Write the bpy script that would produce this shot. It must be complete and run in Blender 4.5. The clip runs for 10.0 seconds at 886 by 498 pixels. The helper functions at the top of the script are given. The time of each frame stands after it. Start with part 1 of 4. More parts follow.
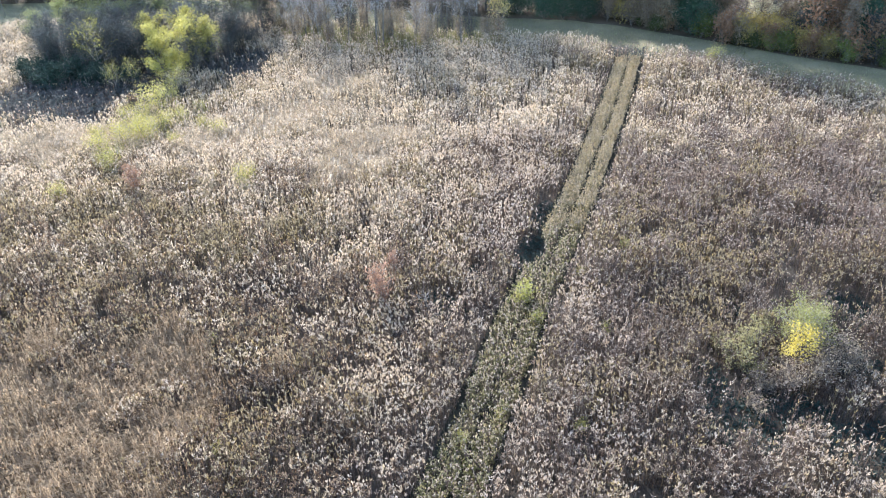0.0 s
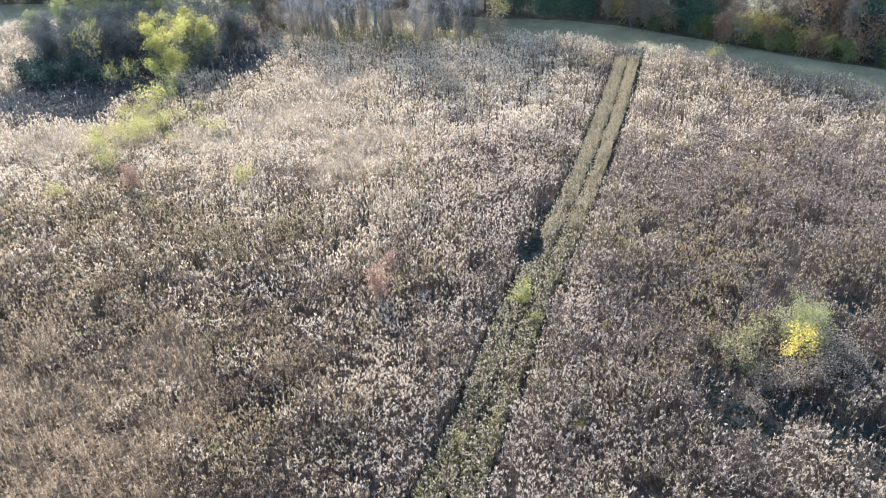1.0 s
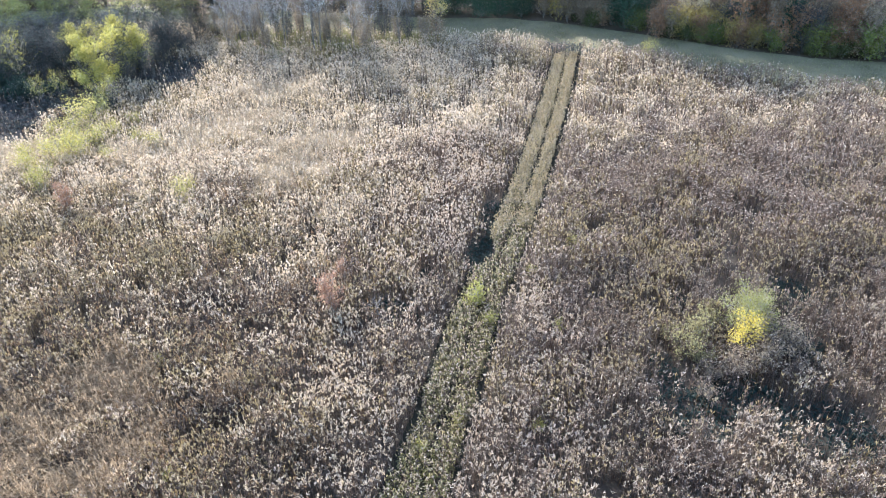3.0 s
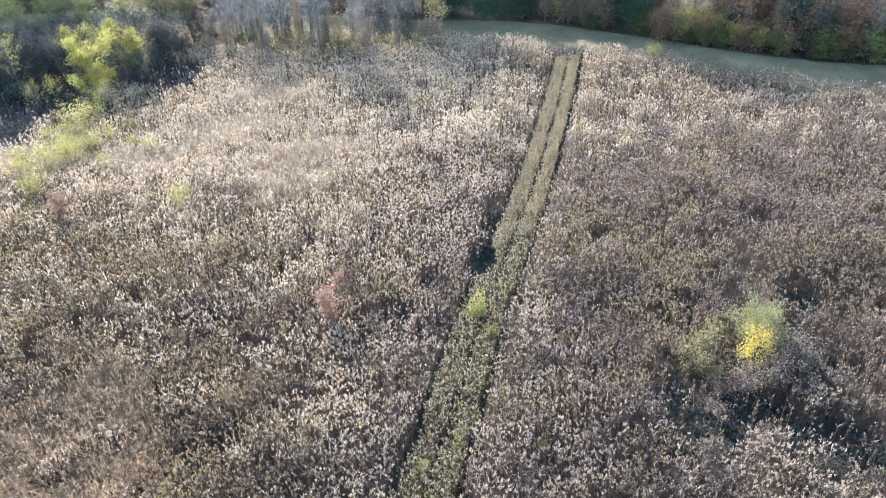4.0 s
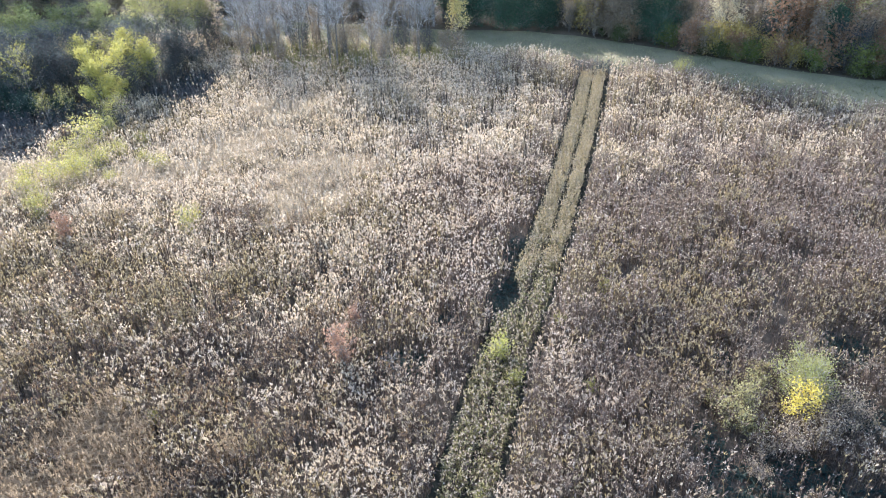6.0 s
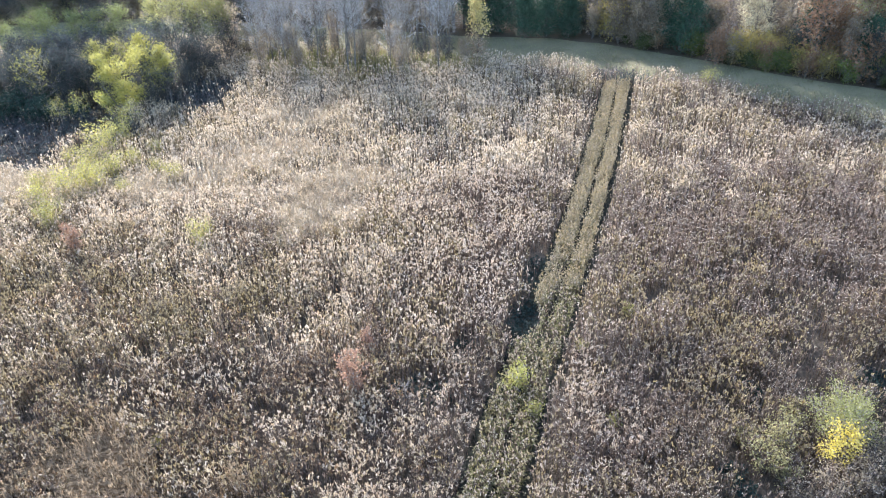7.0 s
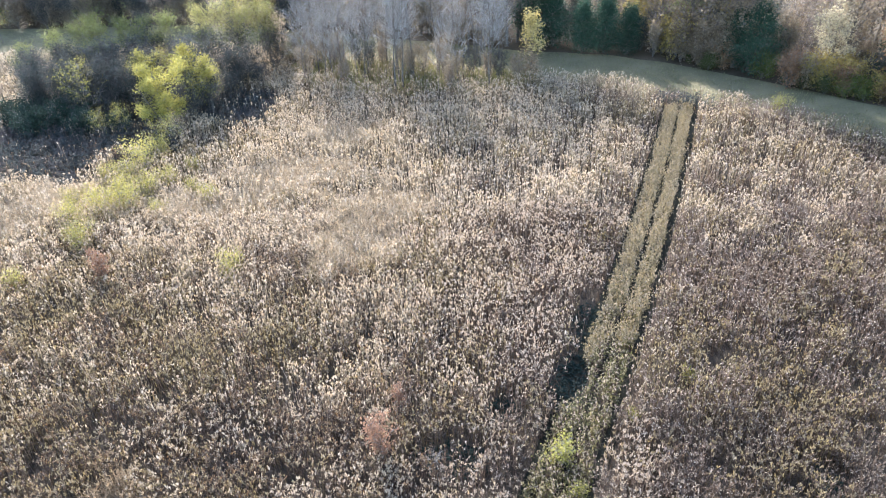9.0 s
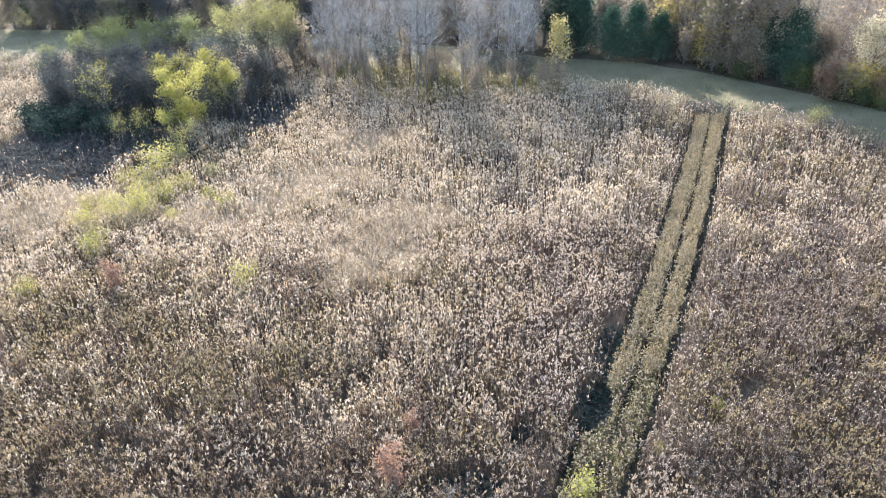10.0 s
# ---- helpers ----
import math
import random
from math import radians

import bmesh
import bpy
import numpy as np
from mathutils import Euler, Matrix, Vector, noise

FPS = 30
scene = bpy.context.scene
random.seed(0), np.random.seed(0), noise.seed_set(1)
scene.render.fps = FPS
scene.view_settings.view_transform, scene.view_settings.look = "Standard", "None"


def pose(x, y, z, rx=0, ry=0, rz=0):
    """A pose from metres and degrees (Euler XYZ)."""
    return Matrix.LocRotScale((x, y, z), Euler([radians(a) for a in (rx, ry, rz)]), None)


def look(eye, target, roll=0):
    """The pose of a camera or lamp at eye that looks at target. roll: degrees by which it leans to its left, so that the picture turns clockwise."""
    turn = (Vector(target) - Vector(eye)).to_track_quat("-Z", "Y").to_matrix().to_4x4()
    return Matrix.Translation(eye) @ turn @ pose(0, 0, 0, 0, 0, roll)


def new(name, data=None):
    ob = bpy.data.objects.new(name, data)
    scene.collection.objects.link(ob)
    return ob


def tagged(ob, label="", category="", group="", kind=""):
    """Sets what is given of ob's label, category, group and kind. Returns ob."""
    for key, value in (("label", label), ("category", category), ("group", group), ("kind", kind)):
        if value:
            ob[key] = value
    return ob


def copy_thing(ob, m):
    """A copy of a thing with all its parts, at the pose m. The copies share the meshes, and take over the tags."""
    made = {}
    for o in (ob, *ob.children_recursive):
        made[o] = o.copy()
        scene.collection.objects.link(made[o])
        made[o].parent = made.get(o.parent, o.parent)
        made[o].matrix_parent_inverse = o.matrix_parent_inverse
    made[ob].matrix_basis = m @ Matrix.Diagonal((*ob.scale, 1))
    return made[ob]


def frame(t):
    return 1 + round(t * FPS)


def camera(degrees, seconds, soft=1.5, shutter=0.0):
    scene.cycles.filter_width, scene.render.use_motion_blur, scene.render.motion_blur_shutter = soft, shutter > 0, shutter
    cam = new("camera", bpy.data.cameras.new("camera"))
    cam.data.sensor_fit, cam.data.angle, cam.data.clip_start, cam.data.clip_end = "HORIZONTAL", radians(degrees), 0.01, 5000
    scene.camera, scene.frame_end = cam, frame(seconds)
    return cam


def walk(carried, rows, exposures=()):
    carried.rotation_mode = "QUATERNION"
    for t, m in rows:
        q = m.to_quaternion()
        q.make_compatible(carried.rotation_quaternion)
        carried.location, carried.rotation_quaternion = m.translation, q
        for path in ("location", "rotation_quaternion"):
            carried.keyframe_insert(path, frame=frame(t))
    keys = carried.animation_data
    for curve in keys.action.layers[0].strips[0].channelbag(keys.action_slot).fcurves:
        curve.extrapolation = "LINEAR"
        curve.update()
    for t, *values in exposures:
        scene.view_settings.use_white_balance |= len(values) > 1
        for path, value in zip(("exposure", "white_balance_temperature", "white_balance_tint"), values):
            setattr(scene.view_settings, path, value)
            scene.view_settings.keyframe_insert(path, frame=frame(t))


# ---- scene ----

# ---------------------------------------------------------------- camera
cam = camera(63.5, 10.0, soft=1.1)
walk(cam, [
    (0.0, pose(0.000, 0.000, 19.100, 57.297, 1.481, 0.000)),
    (0.5, pose(0.079, 0.043, 19.062, 57.355, 1.545, 0.915)),
    (1.0, pose(0.084, 0.045, 19.056, 57.342, 1.539, -0.003)),
    (1.5, pose(0.133, 0.026, 19.074, 57.255, 1.758, -2.510)),
    (2.0, pose(0.049, 0.048, 19.106, 57.114, 1.759, -4.959)),
    (2.5, pose(0.024, 0.132, 19.144, 57.067, 1.719, -4.982)),
    (4.0, pose(0.034, 1.166, 19.211, 57.069, 1.740, -5.031)),
    (4.5, pose(0.062, 1.700, 19.181, 57.127, 1.750, -5.010)),
    (5.0, pose(0.049, 2.266, 19.234, 57.162, 1.716, -4.602)),
    (5.5, pose(0.016, 2.848, 19.307, 57.183, 1.702, -4.129)),
    (7.0, pose(0.097, 4.948, 19.418, 57.363, 1.732, -1.928)),
    (7.5, pose(0.171, 5.722, 19.419, 57.454, 1.831, -1.120)),
    (8.0, pose(0.205, 6.477, 19.493, 57.475, 1.866, -0.312)),
    (8.5, pose(0.221, 7.277, 19.618, 57.464, 1.799, 0.918)),
    (9.0, pose(0.267, 8.028, 19.634, 57.563, 1.825, 2.297)),
    (9.5, pose(0.300, 8.716, 19.645, 57.654, 1.889, 3.522)),
    (10.0, pose(0.309, 9.340, 19.669, 57.683, 1.909, 4.349)),
], exposures=[(0, 2.23, 5850, 9), (5, 2.27, 5830, 9), (7.5, 2.24, 5930, 10), (10, 2.22, 6160, 11)])

# ---------------------------------------------------------------- sky and sun
SUN_EL = radians(25.5)
SUN_AZ = math.atan2(-0.37, 0.93)
world = bpy.data.worlds.new("sky")
scene.world = world
world.use_nodes = True
wn = world.node_tree
sky = wn.nodes.new("ShaderNodeTexSky")
sky.sky_type = "NISHITA"
sky.sun_disc = False
sky.sun_elevation = SUN_EL
sky.sun_rotation = SUN_AZ % (2 * math.pi)
wn.links.new(sky.outputs["Color"], wn.nodes["Background"].inputs["Color"])
wn.nodes["Background"].inputs["Strength"].default_value = 0.15
sun = new("sun", bpy.data.lights.new("sun", "SUN"))
sun.data.energy = 3.7
sun.data.angle = radians(0.6)
sun.data.color = (1.0, 0.95, 0.88)
sun_dir = Vector((math.sin(SUN_AZ) * math.cos(SUN_EL), math.cos(SUN_AZ) * math.cos(SUN_EL), math.sin(SUN_EL)))
sun.matrix_world = look(sun_dir * 200, (0, 0, 0))


# ---------------------------------------------------------------- materials
def leafy(name, dark, light, odd, see_through=0.35, rough=0.75, patch=0.35, fleck=9.0, odd_share=0.5, per_plant=0.0):
    """Plant tissue: a dark and a light tone per piece or per plant, and broad patches of a third tone."""
    m = bpy.data.materials.new(name)
    m.use_nodes = True
    nt = m.node_tree
    nt.nodes.clear()
    out = nt.nodes.new("ShaderNodeOutputMaterial")
    geo = nt.nodes.new("ShaderNodeNewGeometry")
    info = nt.nodes.new("ShaderNodeObjectInfo")
    co = nt.nodes.new("ShaderNodeTexCoord")
    n1 = nt.nodes.new("ShaderNodeTexNoise")
    n1.inputs["Scale"].default_value = patch
    n1.inputs["Detail"].default_value = 4
    n2 = nt.nodes.new("ShaderNodeTexNoise")
    n2.inputs["Scale"].default_value = fleck
    add = nt.nodes.new("ShaderNodeMath")
    add.operation = "MULTIPLY_ADD"
    add.inputs[1].default_value = 0.45
    tone = nt.nodes.new("ShaderNodeMixRGB")
    tone.inputs[1].default_value = (*dark, 1)
    tone.inputs[2].default_value = (*light, 1)
    rampy = nt.nodes.new("ShaderNodeMapRange")
    rampy.inputs["From Min"].default_value = 0.46
    rampy.inputs["From Max"].default_value = 0.66
    rampy.inputs["To Max"].default_value = odd_share
    mixed = nt.nodes.new("ShaderNodeMixRGB")
    mixed.inputs[2].default_value = (*odd, 1)
    hsv = nt.nodes.new("ShaderNodeHueSaturation")
    val = nt.nodes.new("ShaderNodeMapRange")
    val.inputs["To Min"].default_value = 0.8
    val.inputs["To Max"].default_value = 1.2
    skin = nt.nodes.new("ShaderNodeBsdfPrincipled")
    skin.inputs["Roughness"].default_value = rough
    skin.inputs["Specular IOR Level"].default_value = 0.25
    back = nt.nodes.new("ShaderNodeBsdfTranslucent")
    both = nt.nodes.new("ShaderNodeMixShader")
    both.inputs["Fac"].default_value = see_through
    ln = nt.links.new
    ln(co.outputs["Object"], n1.inputs["Vector"])
    ln(co.outputs["Object"], n2.inputs["Vector"])
    ln(n2.outputs["Fac"], add.inputs[0])
    half = nt.nodes.new("ShaderNodeMath")
    half.operation = "MULTIPLY"
    half.inputs[1].default_value = 0.75
    if per_plant:
        own = nt.nodes.new("ShaderNodeAttribute")
        own.attribute_name = "plant_tone"
        share = nt.nodes.new("ShaderNodeMixRGB")
        share.inputs["Fac"].default_value = per_plant
        ln(geo.outputs["Random Per Island"], share.inputs[1])
        ln(own.outputs["Fac"], share.inputs[2])
        # each plant is a little greyer or warmer than the next
        turns = nt.nodes.new("ShaderNodeMath")
        turns.operation = "MULTIPLY"
        turns.inputs[1].default_value = 3.3
        rest = nt.nodes.new("ShaderNodeMath")
        rest.operation = "FRACT"
        warm = nt.nodes.new("ShaderNodeMapRange")
        warm.inputs["To Min"].default_value = 0.8
        warm.inputs["To Max"].default_value = 1.25
        ln(own.outputs["Fac"], turns.inputs[0])
        ln(turns.outputs[0], rest.inputs[0])
        ln(rest.outputs[0], warm.inputs["Value"])
        ln(warm.outputs["Result"], hsv.inputs["Saturation"])
        ln(share.outputs["Color"], half.inputs[0])
    else:
        ln(geo.outputs["Random Per Island"], half.inputs[0])
    ln(half.outputs[0], add.inputs[2])
    ln(add.outputs[0], tone.inputs["Fac"])
    ln(n1.outputs["Fac"], rampy.inputs["Value"])
    ln(rampy.outputs["Result"], mixed.inputs["Fac"])
    ln(tone.outputs["Color"], mixed.inputs[1])
    ln(info.outputs["Random"], val.inputs["Value"])
    ln(val.outputs["Result"], hsv.inputs["Value"])
    ln(mixed.outputs["Color"], hsv.inputs["Color"])
    ln(hsv.outputs["Color"], skin.inputs["Base Color"])
    ln(hsv.outputs["Color"], back.inputs["Color"])
    ln(skin.outputs[0], both.inputs[1])
    ln(back.outputs[0], both.inputs[2])
    ln(both.outputs[0], out.inputs["Surface"])
    return m


def earthy(name, a, b, c, scale=0.6, fine=14.0, bump=0.5, rough=0.95):
    """Soil, litter and turf: two scales of colour and a fine relief."""
    m = bpy.data.materials.new(name)
    m.use_nodes = True
    nt = m.node_tree
    skin = nt.nodes["Principled BSDF"]
    skin.inputs["Roughness"].default_value = rough
    skin.inputs["Specular IOR Level"].default_value = 0.15
    co = nt.nodes.new("ShaderNodeTexCoord")
    big = nt.nodes.new("ShaderNodeTexNoise")
    big.inputs["Scale"].default_value = scale
    big.inputs["Detail"].default_value = 6
    small = nt.nodes.new("ShaderNodeTexNoise")
    small.inputs["Scale"].default_value = fine
    small.inputs["Detail"].default_value = 5
    r1 = nt.nodes.new("ShaderNodeValToRGB")
    r1.color_ramp.elements[0].position, r1.color_ramp.elements[0].color = 0.36, (*a, 1)
    r1.color_ramp.elements[1].position, r1.color_ramp.elements[1].color = 0.66, (*b, 1)
    mixed = nt.nodes.new("ShaderNodeMixRGB")
    mixed.inputs[2].default_value = (*c, 1)
    r2 = nt.nodes.new("ShaderNodeMapRange")
    r2.inputs["From Min"].default_value, r2.inputs["From Max"].default_value = 0.45, 0.7
    r2.inputs["To Max"].default_value = 0.8
    bp = nt.nodes.new("ShaderNodeBump")
    bp.inputs["Strength"].default_value = bump
    bp.inputs["Distance"].default_value = 0.06
    ln = nt.links.new
    for n in (big, small):
        ln(co.outputs["Object"], n.inputs["Vector"])
    ln(big.outputs["Fac"], r1.inputs["Fac"])
    ln(small.outputs["Fac"], r2.inputs["Value"])
    ln(r2.outputs["Result"], mixed.inputs["Fac"])
    ln(r1.outputs["Color"], mixed.inputs[1])
    ln(mixed.outputs["Color"], skin.inputs["Base Color"])
    ln(small.outputs["Fac"], bp.inputs["Height"])
    ln(bp.outputs["Normal"], skin.inputs["Normal"])
    return m


def bark(name, a, b, scale=6.0):
    m = earthy(name, a, b, tuple(0.6 * v for v in a), scale=scale, fine=30.0, bump=0.7, rough=0.9)
    return m


M_SOIL = earthy("field_soil_and_litter", (0.04, 0.032, 0.026), (0.1, 0.077, 0.058), (0.05, 0.046, 0.031))
M_LANE = earthy("mown_turf", (0.132, 0.12, 0.064), (0.21, 0.186, 0.106), (0.24, 0.2, 0.128), scale=0.35, fine=8.0, bump=0.35)
M_LITTER = earthy("forest_leaf_litter", (0.07, 0.049, 0.033), (0.13, 0.094, 0.066), (0.05, 0.055, 0.028), scale=0.4)
M_RUT = earthy("shade_darkened_wheel_rut", (0.018, 0.018, 0.014), (0.04, 0.036, 0.026), (0.025, 0.032, 0.02))
M_STALK = leafy("dry_goldenrod_stalk", (0.042, 0.03, 0.023), (0.21, 0.152, 0.116), (0.125, 0.09, 0.062), 0.33, per_plant=0.7)
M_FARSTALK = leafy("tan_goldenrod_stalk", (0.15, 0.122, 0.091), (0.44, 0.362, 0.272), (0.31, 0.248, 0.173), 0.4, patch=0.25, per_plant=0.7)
M_PLUME = leafy("goldenrod_plume", (0.28, 0.215, 0.162), (0.55, 0.445, 0.345), (0.48, 0.38, 0.26), 0.42, 0.95, patch=0.3, per_plant=0.7)
M_TANPLUME = leafy("tan_goldenrod_plume", (0.42, 0.335, 0.24), (0.68, 0.56, 0.42), (0.52, 0.41, 0.27), 0.42, 0.95, patch=0.2, per_plant=0.7)
M_DARKPLUME = leafy("spent_goldenrod_plume", (0.085, 0.063, 0.053), (0.27, 0.207, 0.17), (0.22, 0.166, 0.118), 0.35, 0.95, patch=0.3, per_plant=0.7)
M_BROWNPLUME = leafy("brown_goldenrod_plume", (0.12, 0.08, 0.054), (0.34, 0.235, 0.158), (0.27, 0.182, 0.105), 0.35, 0.95, patch=0.3, per_plant=0.7)
M_FLUFF = leafy("goldenrod_seed_fluff", (0.43, 0.363, 0.29), (0.77, 0.675, 0.56), (0.59, 0.495, 0.37), 0.45, 0.95, patch=0.22, per_plant=0.7)
M_TANFLUFF = leafy("tan_seed_fluff", (0.42, 0.335, 0.235), (0.7, 0.58, 0.425), (0.6, 0.48, 0.32), 0.45, 0.95, patch=0.22, per_plant=0.7)
M_GREENSTALK = leafy("green_goldenrod_stalk", (0.065, 0.051, 0.028), (0.19, 0.148, 0.08), (0.15, 0.108, 0.058), 0.35, per_plant=0.7)
M_GREENHEAD = leafy("olive_goldenrod_head", (0.185, 0.143, 0.085), (0.44, 0.355, 0.218), (0.37, 0.282, 0.165), 0.45, per_plant=0.7)
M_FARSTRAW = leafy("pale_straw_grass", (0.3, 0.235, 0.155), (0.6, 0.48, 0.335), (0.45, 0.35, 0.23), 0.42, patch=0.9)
M_STRAW = leafy("straw_grass", (0.16, 0.115, 0.071), (0.39, 0.288, 0.185), (0.26, 0.188, 0.12), 0.42, patch=0.9)
M_DEADLEAF = leafy("dead_goldenrod_leaf", (0.05, 0.037, 0.03), (0.17, 0.123, 0.098), (0.085, 0.066, 0.042), 0.3, per_plant=0.6)
M_STANDGRASS = leafy("stand_grass_blade", (0.16, 0.16, 0.06), (0.36, 0.34, 0.14), (0.32, 0.27, 0.15), 0.45, patch=0.6)
M_TURFBLADE = leafy("lane_grass_blade", (0.135, 0.132, 0.062), (0.25, 0.236, 0.116), (0.26, 0.215, 0.125), 0.35)
M_TRACKGREEN = leafy("track_green_regrowth", (0.11, 0.097, 0.056), (0.33, 0.282, 0.17), (0.44, 0.355, 0.225), 0.42, patch=0.3, per_plant=0.7)
M_TRACKLEAF = leafy("track_goldenrod_leaf", (0.055, 0.058, 0.026), (0.2, 0.185, 0.082), (0.17, 0.13, 0.07), 0.38, per_plant=0.7)
M_TRACKHEAD = leafy("track_goldenrod_head", (0.16, 0.14, 0.075), (0.42, 0.37, 0.21), (0.34, 0.275, 0.15), 0.45, per_plant=0.7)
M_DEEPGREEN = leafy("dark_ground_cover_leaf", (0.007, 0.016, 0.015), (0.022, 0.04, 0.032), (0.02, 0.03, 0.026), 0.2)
M_BARK = bark("grey_brown_bark", (0.13, 0.115, 0.1), (0.27, 0.24, 0.21))
M_PALEBARK = bark("pale_grey_bark", (0.16, 0.15, 0.14), (0.32, 0.3, 0.28))
# these three twig colours are lifted to carry haze over stand and woods
M_HAZETWIG = leafy("haze_paled_grey_twigs", (0.28, 0.265, 0.26), (0.5, 0.48, 0.47), (0.36, 0.32, 0.31), 0.05)
M_MAUVETWIG = leafy("haze_paled_mauve_twigs", (0.24, 0.2, 0.195), (0.45, 0.39, 0.38), (0.34, 0.27, 0.255), 0.05)
M_TWIG = leafy("bare_grey_twigs", (0.18, 0.165, 0.15), (0.38, 0.35, 0.33), (0.26, 0.21, 0.2), 0.05)
M_YELLOW = leafy("yellow_green_leaf", (0.24, 0.225, 0.055), (0.47, 0.415, 0.125), (0.22, 0.228, 0.07), 0.45, patch=0.8)
M_FIELDYELLOW = leafy("field_yellow_leaf", (0.28, 0.255, 0.075), (0.52, 0.462, 0.15), (0.42, 0.36, 0.165), 0.45, patch=0.8)
M_TRACKYELLOW = leafy("track_yellow_leaf", (0.24, 0.23, 0.065), (0.5, 0.46, 0.14), (0.36, 0.33, 0.12), 0.42, patch=1.5)
M_SOFTYELLOW = leafy("soft_yellow_leaf", (0.19, 0.185, 0.07), (0.4, 0.365, 0.15), (0.26, 0.245, 0.11), 0.45, patch=0.8)
M_GOLD = leafy("golden_yellow_leaf", (0.42, 0.33, 0.05), (0.72, 0.58, 0.14), (0.5, 0.42, 0.16), 0.45, patch=0.8)
M_PALEGREEN = leafy("pale_green_leaf", (0.2, 0.21, 0.09), (0.38, 0.38, 0.18), (0.32, 0.31, 0.15), 0.38, patch=0.8)
M_LIMEGREEN = leafy("lime_green_leaf", (0.22, 0.225, 0.08), (0.42, 0.4, 0.165), (0.33, 0.31, 0.13), 0.4, patch=0.6)
M_OLIVE = leafy("olive_yellow_leaf", (0.17, 0.15, 0.07), (0.4, 0.36, 0.17), (0.28, 0.22, 0.12), 0.4, patch=1.5)
M_DARKTWIG = leafy("purple_brown_twigs", (0.055, 0.044, 0.041), (0.16, 0.128, 0.118), (0.14, 0.1, 0.09), 0.1)
M_DUSKGREEN = leafy("dusk_green_leaf", (0.035, 0.05, 0.022), (0.12, 0.14, 0.05), (0.15, 0.13, 0.06), 0.35, patch=0.5)
M_DULLGREEN = leafy("dull_green_leaf", (0.07, 0.1, 0.035), (0.2, 0.23, 0.07), (0.24, 0.23, 0.06), 0.45, patch=0.5)
M_CEDAR = leafy("dark_cedar_spray", (0.022, 0.055, 0.038), (0.065, 0.125, 0.078), (0.06, 0.095, 0.055), 0.2, patch=0.6)
M_SOFTGREEN = leafy("soft_yellow_green_leaf", (0.13, 0.15, 0.06), (0.31, 0.31, 0.12), (0.18, 0.2, 0.08), 0.42, patch=0.8)
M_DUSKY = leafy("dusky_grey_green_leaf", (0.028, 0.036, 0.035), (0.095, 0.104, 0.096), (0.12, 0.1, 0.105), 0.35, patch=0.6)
M_TEAL = leafy("dark_teal_leaf", (0.015, 0.032, 0.024), (0.055, 0.085, 0.062), (0.05, 0.06, 0.05), 0.25, patch=0.8)
M_RUST = leafy("rust_brown_leaf", (0.19, 0.112, 0.07), (0.36, 0.22, 0.135), (0.26, 0.18, 0.125), 0.45, patch=0.8)
M_RED = leafy("salmon_red_leaf", (0.24, 0.135, 0.09), (0.44, 0.265, 0.18), (0.4, 0.25, 0.17), 0.42, patch=1.5)
M_BIRCHGOLD = leafy("pale_gold_leaf", (0.5, 0.4, 0.14), (0.74, 0.61, 0.27), (0.5, 0.44, 0.24), 0.45, patch=0.8)
M_OLDGOLD = leafy("dull_gold_leaf", (0.24, 0.18, 0.06), (0.5, 0.4, 0.15), (0.3, 0.26, 0.1), 0.45, patch=0.8)
M_PALE = leafy("pale_cream_leaf", (0.5, 0.44, 0.3), (0.8, 0.72, 0.52), (0.42, 0.36, 0.19), 0.5, patch=0.8)
M_BROWNLEAF = leafy("dry_brown_leaf", (0.17, 0.132, 0.095), (0.4, 0.32, 0.235), (0.28, 0.24, 0.13), 0.48, patch=0.5)


# ---------------------------------------------------------------- helpers for meshes
def rng_of(seed):
    return np.random.default_rng(seed)


def quads_mesh(name, verts, faces, mats, slots=None, tone=None):
    """A mesh of quads from arrays; slots gives each face its material, tone its plant's share of the light colour."""
    me = bpy.data.meshes.new(name)
    verts = np.ascontiguousarray(verts, dtype=np.float32)
    faces = np.ascontiguousarray(faces, dtype=np.int32)
    me.vertices.add(len(verts))
    me.vertices.foreach_set("co", verts.ravel())
    me.loops.add(faces.size)
    me.loops.foreach_set("vertex_index", faces.ravel())
    me.polygons.add(len(faces))
    me.polygons.foreach_set("loop_start", np.arange(0, faces.size, 4, dtype=np.int32))
    for m in mats:
        me.materials.append(m)
    if slots is not None:
        me.polygons.foreach_set("material_index", np.ascontiguousarray(slots, dtype=np.int32))
    if tone is not None:
        me.attributes.new("plant_tone", "FLOAT", "FACE").data.foreach_set("value", np.ascontiguousarray(tone, dtype=np.float32))
    me.update(calc_edges=True)
    return me


def joined(pieces):
    """Several (verts, faces) as one."""
    vs, fs, n = [], [], 0
    for v, f in pieces:
        vs.append(v)
        fs.append(f + n)
        n += len(v)
    return np.concatenate(vs), np.concatenate(fs)


def part(name, me, parent, label=""):
    ob = new(name, me)
    ob.parent = parent
    if label:
        ob["label"] = label
    return ob


def value_noise(x, y, cell, seed):
    """Smooth noise from 0 to 1 over the plan."""
    table = rng_of(seed).random((256, 256))
    u, v = x / cell + 1000.0, y / cell + 1000.0
    i, j = np.floor(u).astype(int), np.floor(v).astype(int)
    fu, fv = u - i, v - j
    fu, fv = fu * fu * (3 - 2 * fu), fv * fv * (3 - 2 * fv)
    g = lambda a, b: table[a % 256, b % 256]
    return (g(i, j) * (1 - fu) + g(i + 1, j) * fu) * (1 - fv) + (g(i, j + 1) * (1 - fu) + g(i + 1, j + 1) * fu) * fv


